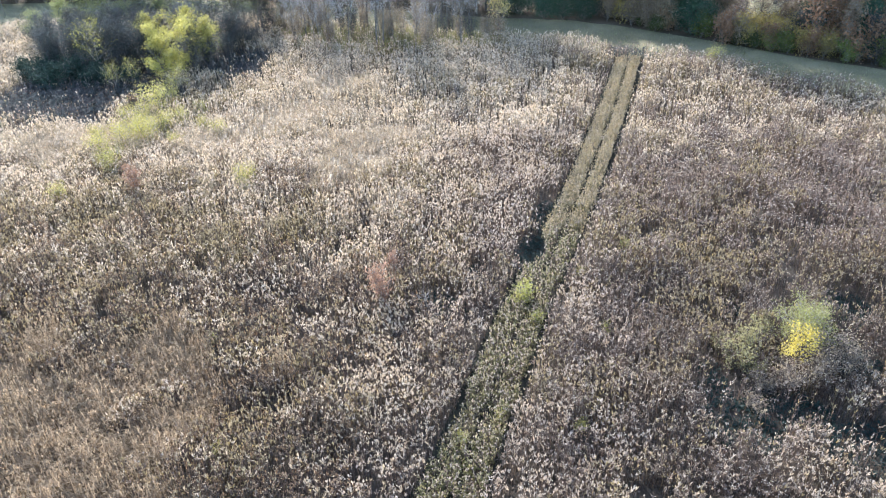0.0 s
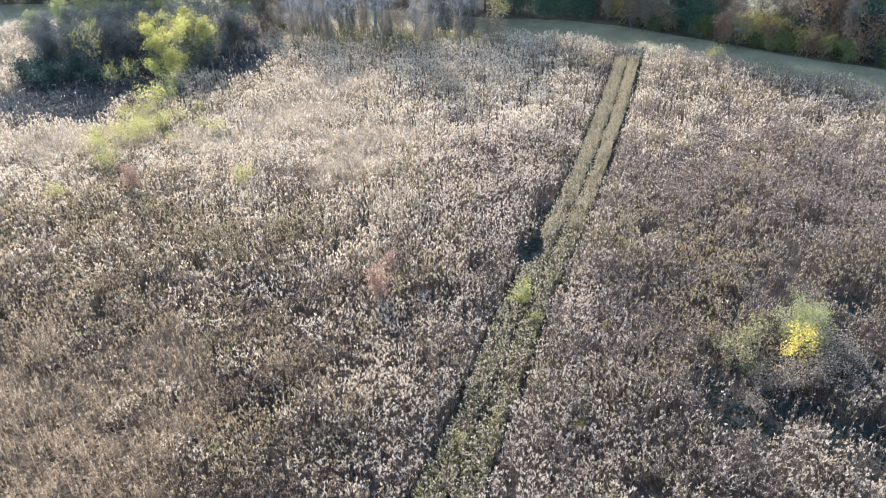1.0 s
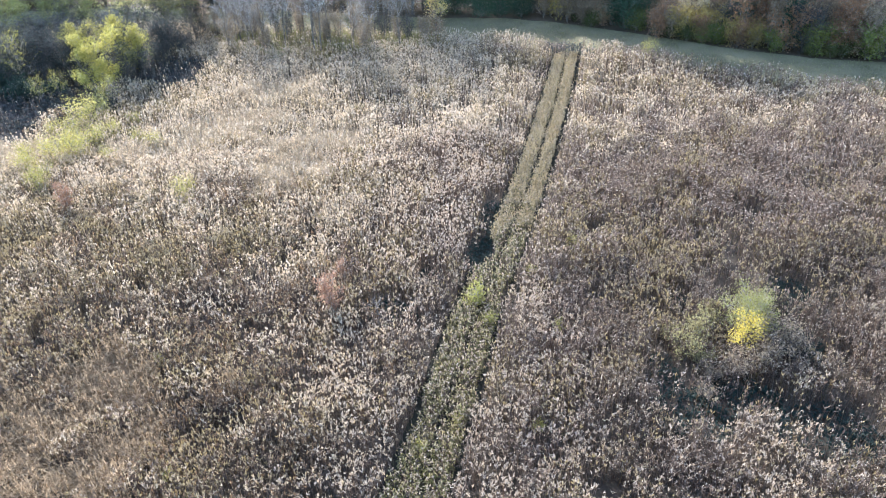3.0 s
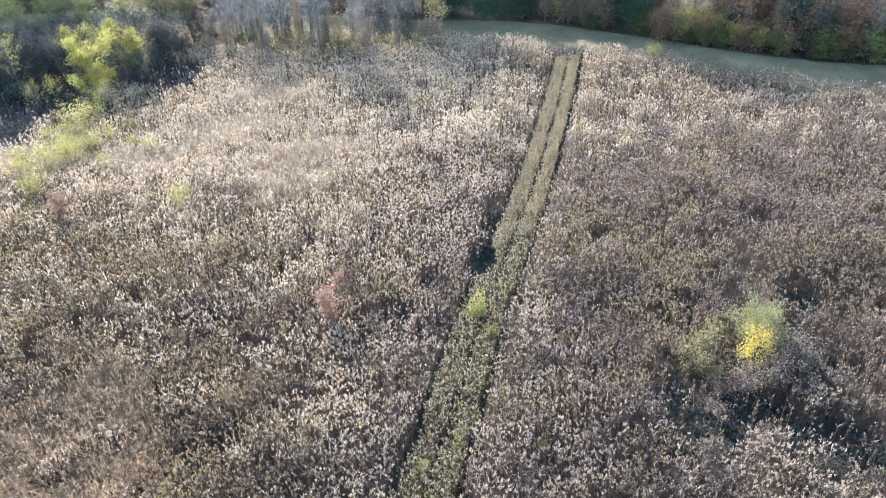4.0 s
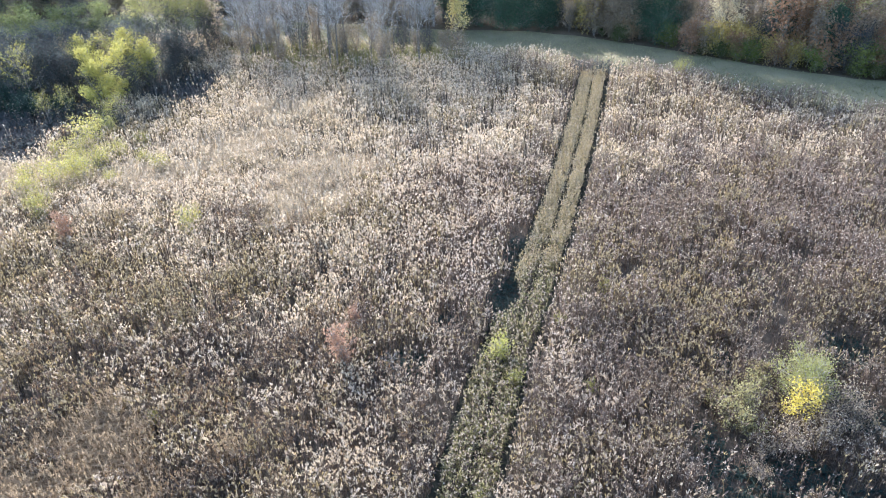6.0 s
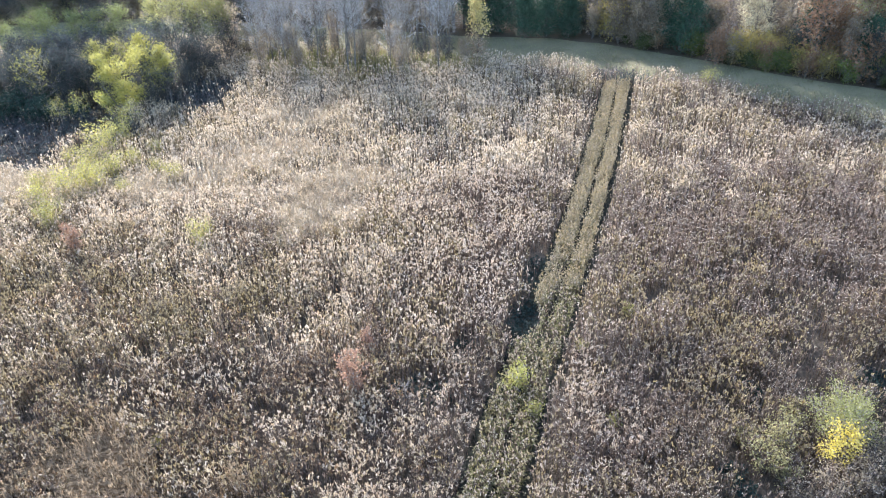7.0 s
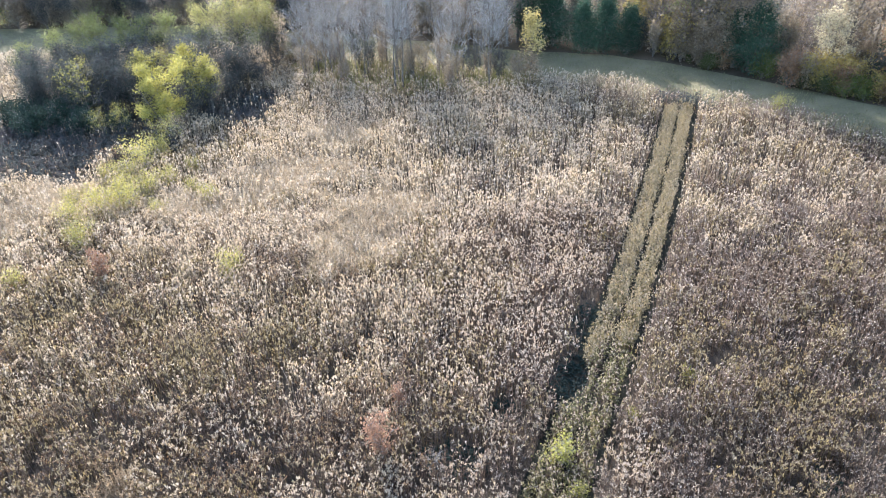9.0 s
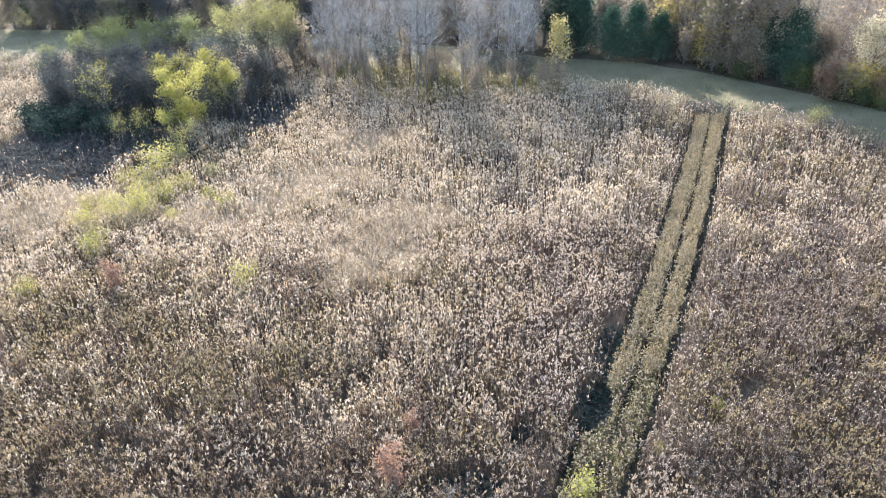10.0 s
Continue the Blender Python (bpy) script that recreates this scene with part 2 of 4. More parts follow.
def ground_z(x, y):
    x, y = np.asarray(x, float), np.asarray(y, float)
    near = np.clip(1 - np.hypot(x, y - 40) / 160, 0, 1)
    return near * (0.22 * (value_noise(x, y, 9.0, 5) - 0.5) + 0.08 * (value_noise(x, y, 2.2, 6) - 0.5))


# ---------------------------------------------------------------- the plan
TRACK_Y = np.array([-25.0, 14.8, 17.6, 20.2, 24.3, 28.1, 33.8, 39.1, 47.0, 56.3, 64.0])
TRACK_L = np.array([-14.0, -1.5, -0.4, 0.5, 1.8, 3.3, 5.5, 7.5, 10.2, 13.1, 15.4])
TRACK_R = np.array([-11.6, 0.9, 1.85, 2.75, 4.1, 5.6, 7.8, 9.7, 12.4, 15.35, 17.7])
NEAR_X = np.array([-140.0, -53.0, -43.0, -30.0, -15.0, 5.0, 9.0, 13.5, 17.0, 20.5, 22.6, 24.5, 26.5, 30.5, 46.0, 120.0])
NEAR_Y = np.array([84.0, 72.5, 71.5, 75.0, 71.5, 64.0, 63.0, 60.4, 58.0, 56.4, 54.8, 53.0, 51.0, 48.2, 39.8, 10.0])
FAR_X = np.array([-140.0, -54.0, -46.0, -30.0, -14.0, 6.0, 11.0, 15.5, 20.4, 24.1, 27.7, 31.1, 33.5, 46.0, 120.0])
FAR_Y = np.array([94.0, 83.0, 82.0, 82.5, 78.5, 70.8, 69.8, 67.6, 64.3, 61.2, 57.8, 55.0, 53.6, 48.0, 18.0])


def near_edge(x):
    return np.interp(x, NEAR_X, NEAR_Y)


def far_edge(x):
    return np.interp(x, FAR_X, FAR_Y)


def across_track(x, y):
    """0 at the track's one edge, 1 at the other."""
    a, b = np.interp(y, TRACK_Y, TRACK_L), np.interp(y, TRACK_Y, TRACK_R)
    return (x - a) / (b - a)


def blob(x, y, cx, cy, rx, ry, turn=0.0, rough=0.35, seed=3):
    """Above 0 inside an uneven ellipse, 1 at its middle."""
    c, s = math.cos(radians(turn)), math.sin(radians(turn))
    u, v = (x - cx) * c + (y - cy) * s, -(x - cx) * s + (y - cy) * c
    edge = 1 - np.hypot(u / rx, v / ry)
    return edge + rough * (value_noise(x, y, 1.3, seed) - 0.5) * 2


# ---------------------------------------------------------------- ground
def sheet(name, xs, ys, lift, mat):
    gx, gy = np.meshgrid(xs, ys)
    z = ground_z(gx, gy) + lift
    v = np.stack([gx.ravel(), gy.ravel(), z.ravel()], 1)
    n, m = len(xs), len(ys)
    i = (np.arange(m - 1)[:, None] * n + np.arange(n - 1)[None, :]).ravel()
    ob = new(name, quads_mesh(name, v, np.stack([i, i + 1, i + n + 1, i + n], 1), [mat]))
    ob.data.polygons.foreach_set("use_smooth", np.ones(len(ob.data.polygons), dtype=bool))
    return ob


far_steps = np.array([100.0, 130, 180, 260, 400, 700, 1200, 2000, 3000])
xs = np.concatenate([-far_steps[::-1] - 0, np.arange(-80, 81, 1.0), far_steps])
ys = np.concatenate([-far_steps[::-1] + 60, np.arange(-20, 121, 1.0), far_steps + 60])
tagged(sheet("ground", xs, ys, 0.0, M_SOIL), "brown soil and plant litter under the old field", "ground", kind="structure")


def ribbon(name, xs, low, high, rows, lift, mat):
    """A strip of ground between two edges."""
    t = np.linspace(0, 1, rows)
    gx = np.repeat(xs[None, :], rows, 0)
    gy = low[None, :] * (1 - t[:, None]) + high[None, :] * t[:, None]
    v = np.stack([gx.ravel(), gy.ravel(), (ground_z(gx, gy) + lift).ravel()], 1)
    n = len(xs)
    i = (np.arange(rows - 1)[:, None] * n + np.arange(n - 1)[None, :]).ravel()
    ob = new(name, quads_mesh(name, v, np.stack([i, i + 1, i + n + 1, i + n], 1), [mat]))
    ob.data.polygons.foreach_set("use_smooth", np.ones(len(ob.data.polygons), dtype=bool))
    return ob


lx = np.arange(-120, 110, 0.8)
wob = 0.5 * (value_noise(lx, lx * 0, 2.0, 8) - 0.5)
tagged(ribbon("grass_lane", lx, near_edge(lx) - 0.4 + wob, far_edge(lx) + 0.5 + wob, 12, 0.035, M_LANE),
       "mown green grass lane between field and woods", "grass lane", kind="structure")
fx = np.arange(-130, 118, 2.0)
tagged(ribbon("forest_floor", fx, far_edge(fx) + 0.4, far_edge(fx) + 150, 60, 0.02, M_LITTER),
       "brown leaf litter on the woodland floor", "forest floor", kind="structure")

# wheel ruts in the track, their soil darkened to carry the weeds' shade
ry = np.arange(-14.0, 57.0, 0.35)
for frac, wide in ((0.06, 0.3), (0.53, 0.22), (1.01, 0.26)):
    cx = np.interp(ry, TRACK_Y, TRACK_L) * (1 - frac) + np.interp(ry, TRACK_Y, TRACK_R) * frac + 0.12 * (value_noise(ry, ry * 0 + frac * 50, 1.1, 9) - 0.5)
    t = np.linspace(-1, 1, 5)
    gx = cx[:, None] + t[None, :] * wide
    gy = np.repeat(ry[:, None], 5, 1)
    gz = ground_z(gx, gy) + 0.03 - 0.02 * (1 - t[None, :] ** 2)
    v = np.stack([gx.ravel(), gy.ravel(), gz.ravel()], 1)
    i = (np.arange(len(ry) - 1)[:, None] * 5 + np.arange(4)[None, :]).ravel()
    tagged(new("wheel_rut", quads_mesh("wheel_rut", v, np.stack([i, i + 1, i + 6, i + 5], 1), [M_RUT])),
           "bare wheel rut along the mown track, its soil darkened for the weeds' shade", "wheel rut", group="wheel ruts of the track", kind="structure")


# ---------------------------------------------------------------- field plants
def cards(centres, size, rng, tall=1.0):
    """Small leaves turned every way: one quad at each centre, a little bent."""
    n = len(centres)
    a = rng.normal(size=(n, 3))
    a /= np.linalg.norm(a, axis=1, keepdims=True)
    b = np.cross(a, rng.normal(size=(n, 3)))
    b /= np.linalg.norm(b, axis=1, keepdims=True)
    s = (size * rng.uniform(0.6, 1.4, n))[:, None]
    a, b = a * s * 0.5 * tall, b * s * 0.5
    up = np.cross(a, b) / np.maximum(s, 1e-6) * rng.uniform(-0.8, 0.8, (n, 1))
    v = np.stack([centres - a + up, centres - b * 0.8, centres + a + up, centres + b * 0.8], 1).reshape(-1, 3)
    return v, np.arange(4 * n).reshape(n, 4)


def stand(x, y, height, rng, leaves, plumes, tufts, tuft_size, leaf_len=0.13, stem=0.006, lean=0.1, plume=0.13, broad=0.3, tone=None):
    """Upright stalks with drooping dry leaves, a broom-shaped plume and flecks of pale fluff on it: (verts, faces, slots, tones)."""
    n = len(x)
    tone = rng.random(n) if tone is None else tone
    z = ground_z(x, y)
    base = np.stack([x, y, z], 1)
    tilt = rng.normal(size=(n, 2)) * lean
    top = base + np.stack([tilt[:, 0] * height, tilt[:, 1] * height, height], 1)
    ang = rng.random(n) * 6.28
    ring = np.stack([np.cos(ang), np.sin(ang), 0 * ang], 1)
    sv = np.stack([base + ring * stem, base - ring * stem, top - ring * stem * 0.5, top + ring * stem * 0.5], 1).reshape(-1, 3)
    sf = np.arange(4 * n).reshape(-1, 4)
    pieces, slots, tones = [(sv, sf)], [np.zeros(n)], [tone]
    if leaves:
        who = np.repeat(np.arange(n), leaves)
        u = rng.uniform(0.3, 0.92, len(who))[:, None]
        at = base[who] * (1 - u) + top[who] * u
        az = rng.random(len(who)) * 6.28
        d = np.stack([np.cos(az), np.sin(az), rng.uniform(-0.9, 0.5, len(who))], 1) * (leaf_len * rng.uniform(0.6, 1.4, len(who)))[:, None]
        w = np.stack([-np.sin(az), np.cos(az), rng.normal(size=len(who)) * 0.5], 1) * (leaf_len * 0.17)
        lv = np.stack([at - w * 0.4, at + d * 0.55 - w, at + d, at + d * 0.55 + w], 1).reshape(-1, 3)
        lf = np.arange(4 * len(who)).reshape(-1, 4)
        pieces.append((lv, lf))
        slots.append(np.full(len(lf), 3))
        tones.append(tone[who])
    if plumes:
        # branches of the head spread like a broom from one foot below the tip
        who = np.repeat(np.arange(n), plumes)
        m = len(who)
        az = rng.random(m) * 6.28
        size = (plume * rng.uniform(0.75, 1.25, n))[who]
        foot = top[who] - np.array([0, 0, 1.0]) * (size * rng.uniform(0.1, 0.75, m))[:, None]
        open_up = rng.uniform(0.2, 0.75, m)
        d = np.stack([np.cos(az) * open_up, np.sin(az) * open_up, rng.uniform(0.55, 1.0, m)], 1) * size[:, None]
        w = np.stack([-np.sin(az), np.cos(az), rng.normal(size=m) * 0.25], 1) * (size * 0.5 * broad * rng.uniform(0.6, 1.3, m))[:, None]
        pv = np.stack([foot, foot + d * 0.62 - w, foot + d, foot + d * 0.62 + w], 1).reshape(-1, 3)
        pf = np.arange(4 * m).reshape(-1, 4)
        pieces.append((pv, pf))
        slots.append(np.ones(len(pf)))
        tones.append(tone[who])
    if tufts:
        who = np.repeat(np.arange(n), tufts)
        c = top[who] + rng.normal(size=(len(who), 3)) * np.array([plume * 0.3, plume * 0.3, plume * 0.35])
        tv, tf = cards(c, tuft_size, rng)
        pieces.append((tv, tf))
        slots.append(np.full(len(tf), 2))
        tones.append(tone[who])
    v, f = joined(pieces)
    return v, f, np.concatenate(slots), np.concatenate(tones)


def scatter(n, y0, y1, seed):
    """Points over the field in the wedge of ground that the flight looks over."""
    rng = rng_of(seed)
    y = np.sqrt(rng.random(n) * ((y1 + 8) ** 2 - (y0 + 8) ** 2) + (y0 + 8) ** 2) - 8
    x = rng.uniform(-1, 1, n) * (0.71 * y + 7) + 0.01 * y
    return x, y, rng


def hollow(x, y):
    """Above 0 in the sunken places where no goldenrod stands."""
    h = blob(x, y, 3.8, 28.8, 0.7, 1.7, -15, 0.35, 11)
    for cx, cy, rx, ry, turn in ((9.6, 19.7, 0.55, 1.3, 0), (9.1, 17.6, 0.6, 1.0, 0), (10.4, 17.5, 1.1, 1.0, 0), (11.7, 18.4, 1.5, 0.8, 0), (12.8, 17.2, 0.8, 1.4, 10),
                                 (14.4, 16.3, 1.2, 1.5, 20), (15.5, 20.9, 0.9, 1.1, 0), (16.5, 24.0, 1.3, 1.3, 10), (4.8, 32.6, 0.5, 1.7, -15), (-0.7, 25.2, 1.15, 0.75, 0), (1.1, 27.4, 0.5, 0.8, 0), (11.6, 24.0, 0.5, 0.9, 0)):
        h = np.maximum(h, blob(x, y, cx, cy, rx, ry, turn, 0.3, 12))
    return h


def thicket(x, y):
    """Above 0 under the shrubs and saplings."""
    h = blob(x, y, -25.6, 60, 7.6, 7.2, -10, 0.2, 13)
    return np.maximum(h, blob(x, y, -6, 65.5, 12, 4.5, -8, 0.15, 14))


def straw(x, y):
    """Above 0 in the drifts of straw-coloured grass."""
    h = blob(x, y, -14.2, 18.2, 4.6, 4.2, 20, 0.9, 15)
    for cx, cy, rx, ry in ((-12.5, 14, 3.5, 2.5), (-6.2, 38.5, 2.6, 2.4), (-5.0, 42, 3.0, 2.5), (-14, 43, 4, 2), (-11, 47, 4, 2.5), (-9.5, 53, 3.5, 2.2), (-24, 43, 4, 3)):
        h = np.maximum(h, blob(x, y, cx, cy, rx, ry, 0, 0.6, 16))
    return h


def pale_share(x, y):
    """How much of the goldenrod carries pale fluff, over the plan."""
    p = 0.55 + 0.5 * np.clip((y - 32) / 11, 0, 1) * np.clip((12 - x) / 8, 0, 1)
    p -= 0.12 * np.clip((-4 - x) / 4, 0, 1) * np.clip((32 - y) / 6, 0, 1)
    # browner plants on the right, made darker still to copy the lens's edge falloff
    p -= 0.5 * np.clip(blob(x, y, 16, 29, 11, 8, 0, 0.3, 31) * 2.5, 0, 1)
    p -= 0.15 * np.clip(blob(x, y, 24, 37, 10, 7, 0, 0.3, 32) * 2, 0, 1)
    p += 0.25 * np.clip(blob(x, y, -1.5, 20, 4.5, 6, 0, 0.3, 33) * 2, 0, 1)
    p += 0.25 * np.clip(blob(x, y, -1.0, 32, 4.5, 5, 0, 0.3, 34) * 2, 0, 1)
    p += 0.5 * np.clip(blob(x, y, 11.4, 15.6, 2.0, 2.0, 0, 0.2, 40) * 3, 0, 1)
    p += 0.3 * np.clip(blob(x, y, -16.5, 39, 1.6, 1.8, 0, 0.3, 35) * 3, 0, 1) + 0.3 * np.clip(blob(x, y, -17.5, 51, 3, 1.6, 0, 0.3, 36) * 3, 0, 1)
    # next three terms: darker spent plants stand in for shade of thicket and woods
    p -= 0.6 * np.clip(blob(x, y, -26, 50, 7.5, 5, 15, 0.3, 41) * 3, 0, 1)
    p -= 0.9 * np.clip(blob(x, y, 14.8, 58.8, 2.8, 1.8, 0, 0.3, 39) * 3, 0, 1)
    p -= 0.4 * np.clip((x - 17) / 4, 0, 1) * np.clip(1.6 - (near_edge(x) - y) / 3.0, 0, 1)
    p -= 0.1 * np.clip((30 - y) / 8, 0, 1)
    p += 0.3 * np.clip((19 - y) / 3, 0, 1) * np.clip((x - 4) / 3, 0, 1)
    # the same lens falloff again, put into the share of pale heads
    p -= 0.55 * np.clip((x - 5) / 5, 0, 1) * np.clip((43 - y) / 10, 0, 1)
    return p + 0.5 * (value_noise(x, y, 2.6, 37) - 0.5)


def olive_share(x, y):
    """How much of the goldenrod is still olive green."""
    p = 0.12 + 0.5 * (value_noise(x, y, 3.3, 23) - 0.5) + 0.4 * (value_noise(x, y, 1.2, 27) - 0.5)
    for cx, cy, rx, ry in ((-5, 18, 3, 2.5), (-1.5, 26.5, 3.5, 2.5), (-16, 28, 8, 5), (-10, 23, 1.5, 1.2), (0, 36, 3, 3), (4.5, 17.5, 2, 2), (-20, 34, 7, 4), (12, 22, 3, 2.5), (9, 31, 5, 4), (16, 27, 5, 4), (-8, 30, 4, 3)):
        p += 0.3 * np.clip(blob(x, y, cx, cy, rx, ry, 0, 0.6, 38) * 2, 0, 1)
    p += 0.1 * np.clip((-5 - x) / 5, 0, 1) * np.clip((38 - y) / 6, 0, 1) + 0.05 * np.clip((x - 6) / 4, 0, 1) * np.clip((38 - y) / 6, 0, 1)
    return p


def shade_brambles(x, y):
    """Above 0 in the dark bramble patches that deepen the shade round the thicket's foot."""
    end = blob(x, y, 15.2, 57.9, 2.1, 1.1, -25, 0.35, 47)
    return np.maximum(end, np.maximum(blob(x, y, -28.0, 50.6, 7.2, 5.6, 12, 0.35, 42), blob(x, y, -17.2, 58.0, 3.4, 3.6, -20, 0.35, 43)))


def field_plants(clumps, y0, y1, seed, leaves, plumes, tufts, tuft_size, loose, plume_mat, stalk_mat, leaf_len, plume, broad, stem):
    cx, cy, rng = scatter(clumps, y0, y1, seed)
    per = rng.integers(1, 4, clumps)
    who = np.repeat(np.arange(clumps), per)
    r = rng.normal(size=(len(who), 2)) * loose
    x, y = cx[who] + r[:, 0], cy[who] + r[:, 1]
    n = len(x)
    k = across_track(x, y)
    keep = (y < near_edge(x) - 0.2) & ((k < -0.02) | (k > 1.0 + 0.07 * np.clip((y - 25) / 5, 0, 1) + 0.08 * value_noise(x, y, 1.0, 46)) | (y > 57.2)) & ((hollow(x, y) < 0) | (rng.random(n) < 0.1)) & ((thicket(x, y) < 0.15) | ((x > -13) & (rng.random(n) < 0.25)))
    # pale goldenrod gives way to dark brambles where shade should lie
    keep &= (shade_brambles(x, y) < 0.05) | (rng.random(n) < 0.06)
    keep &= rng.random(n) > np.clip(straw(x, y) * 1.5, 0, 0.45)
    keep &= 0.7 * value_noise(x, y, 0.55, 28) + 0.3 * value_noise(x, y, 0.25, 30) + 0.4 * value_noise(x, y, 2.0, 29) > 0.4 - 0.3 * np.clip((y - 30) / 12, 0, 1) + 0.06 * np.clip((x - 5) / 3, 0, 1) * np.clip((36 - y) / 6, 0, 1) + 0.04 * np.clip(2 * blob(x, y, 17, 28, 8, 7, 0, 0.3, 49), 0, 1)
    x, y, who = x[keep], y[keep], who[keep]
    patch = value_noise(x, y, 2.3, 21)
    own = rng.uniform(0.8, 1.15, clumps)[who]
    height = (0.78 + 0.55 * patch) * own * rng.uniform(0.85, 1.1, len(x))
    lump = value_noise(x, y, 0.85, 51) - 0.5
    tone = np.clip(0.75 * rng.random(clumps)[who] + 0.15 * rng.random(len(x)) + 0.5 * lump, 0, 1)
    tone *= 1 - 0.55 * np.clip(2 * blob(x, y, 18, 28.5, 9, 8, 0, 0.4, 49), 0, 1)
    olive_one = (rng.random(clumps)[who] + 0.7 * (value_noise(x, y, 1.1, 52) - 0.5) < olive_share(x, y))
    pale_one = (0.5 + 0.7 * (rng.random(clumps)[who] - 0.5) - 0.9 * lump < pale_share(x, y)) & ~olive_one
    tan_one = pale_one & (rng.random(clumps)[who] < np.clip(np.maximum((2.0 - x) / 8, np.minimum((x - 6) / 6, (y - 30) / 10)), 0, 0.85))
    pale_one = pale_one & ~tan_one
    straw_one = (straw(x, y) + 0.5 * (rng.random(clumps)[who] - 0.5) > 0.05) & (across_track(x, y) < 0)
    olive_one, pale_one, tan_one = olive_one & ~straw_one, pale_one & ~straw_one, tan_one & ~straw_one
    brown_one = ~straw_one & ~olive_one & ~pale_one & ~tan_one & (rng.random(clumps)[who] < np.clip((1 - x) / 6, 0, 0.9))
    height *= 1 - 0.3 * np.clip(1 + 2.2 * across_track(x, y), 0, 1) * (across_track(x, y) < 0)
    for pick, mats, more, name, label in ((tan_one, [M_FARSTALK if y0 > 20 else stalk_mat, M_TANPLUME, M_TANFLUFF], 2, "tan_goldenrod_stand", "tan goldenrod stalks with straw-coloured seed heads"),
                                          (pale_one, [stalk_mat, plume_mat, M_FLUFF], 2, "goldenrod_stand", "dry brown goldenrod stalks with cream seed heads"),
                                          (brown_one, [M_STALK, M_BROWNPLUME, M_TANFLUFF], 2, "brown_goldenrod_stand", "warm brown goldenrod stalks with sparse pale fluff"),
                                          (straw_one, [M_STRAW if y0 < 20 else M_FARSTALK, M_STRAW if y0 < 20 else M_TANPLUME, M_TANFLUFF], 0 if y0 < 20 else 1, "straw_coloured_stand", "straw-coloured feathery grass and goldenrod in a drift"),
                                          (~olive_one & ~pale_one & ~brown_one & ~tan_one & ~straw_one, [M_STALK, M_DARKPLUME, M_FLUFF], 2, "spent_goldenrod_stand", "dark brown spent goldenrod stalks with sparse pale fluff"),
                                          (olive_one, [M_GREENSTALK, M_GREENHEAD, M_FLUFF], 0, "olive_goldenrod_stand", "olive green goldenrod stalks with fading yellow heads")):
        v, f, s, t = stand(x[pick], y[pick], height[pick], rng, leaves, plumes, min(tufts, more), tuft_size, leaf_len, stem, 0.1, plume, broad, tone[pick])
        tagged(new(name, quads_mesh(name, v, f, mats + [M_DEADLEAF if y1 < 50 and mats[0] not in (M_FARSTALK, M_STRAW) else mats[0]], s, t)), label, "goldenrod", kind="stuff")


field_plants(32000, 9, 27, 101, 2, 4, 2, 0.036, 0.09, M_PLUME, M_STALK, 0.12, 0.13, 0.27, 0.007)
field_plants(37000, 27, 42, 102, 1, 3, 1, 0.046, 0.1, M_PLUME, M_STALK, 0.14, 0.13, 0.32, 0.008)
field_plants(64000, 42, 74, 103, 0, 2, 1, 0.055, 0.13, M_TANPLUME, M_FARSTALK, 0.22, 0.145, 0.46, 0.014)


# the field goes on past the ground that the flight looks over: close under the camera, and thinner to the sides
rng = rng_of(104)
for n, x0, x1, y1, plume, tuft, label in ((36000, -16, 16, 9.4, 0.13, 0.036, "brown goldenrod with cream seed heads under the flight's start"),
                                          (40000, -62, 56, 66, 0.18, 0.05, "thinner dry goldenrod at the outskirts of the field")):
    x, y = rng.uniform(x0, x1, n), rng.uniform(-16, y1, n)
    k = across_track(x, y)
    keep = ((y < 9.4) | (np.abs(x - 0.01 * y) > 0.71 * y + 6.5)) & ((k < -0.02) | (k > 1.05)) & (y < near_edge(x) - 0.3)
    keep &= (y1 < 10) | (np.abs(x) > 16) | (y > 9.4)
    keep &= (value_noise(x, y, 0.55, 28) + 0.4 * value_noise(x, y, 2.0, 29) > 0.42) | (y1 > 10)
    x, y = x[keep], y[keep]
    pale_one = rng.random(len(x)) < 0.25 + 0.5 * value_noise(x, y, 0.85, 51)
    for pick, mats, name in ((pale_one, [M_STALK, M_PLUME, M_FLUFF, M_DEADLEAF], "goldenrod_stand"), (~pale_one, [M_STALK, M_DARKPLUME, M_FLUFF, M_DEADLEAF], "spent_goldenrod_stand")):
        v, f, s, t = stand(x[pick], y[pick], rng.uniform(0.7, 1.25, pick.sum()), rng, 1, 3, 1, tuft, 0.13, 0.007, 0.1, plume, 0.3)
        tagged(new(name, quads_mesh(name, v, f, mats, s, t)), label, "goldenrod", kind="stuff")


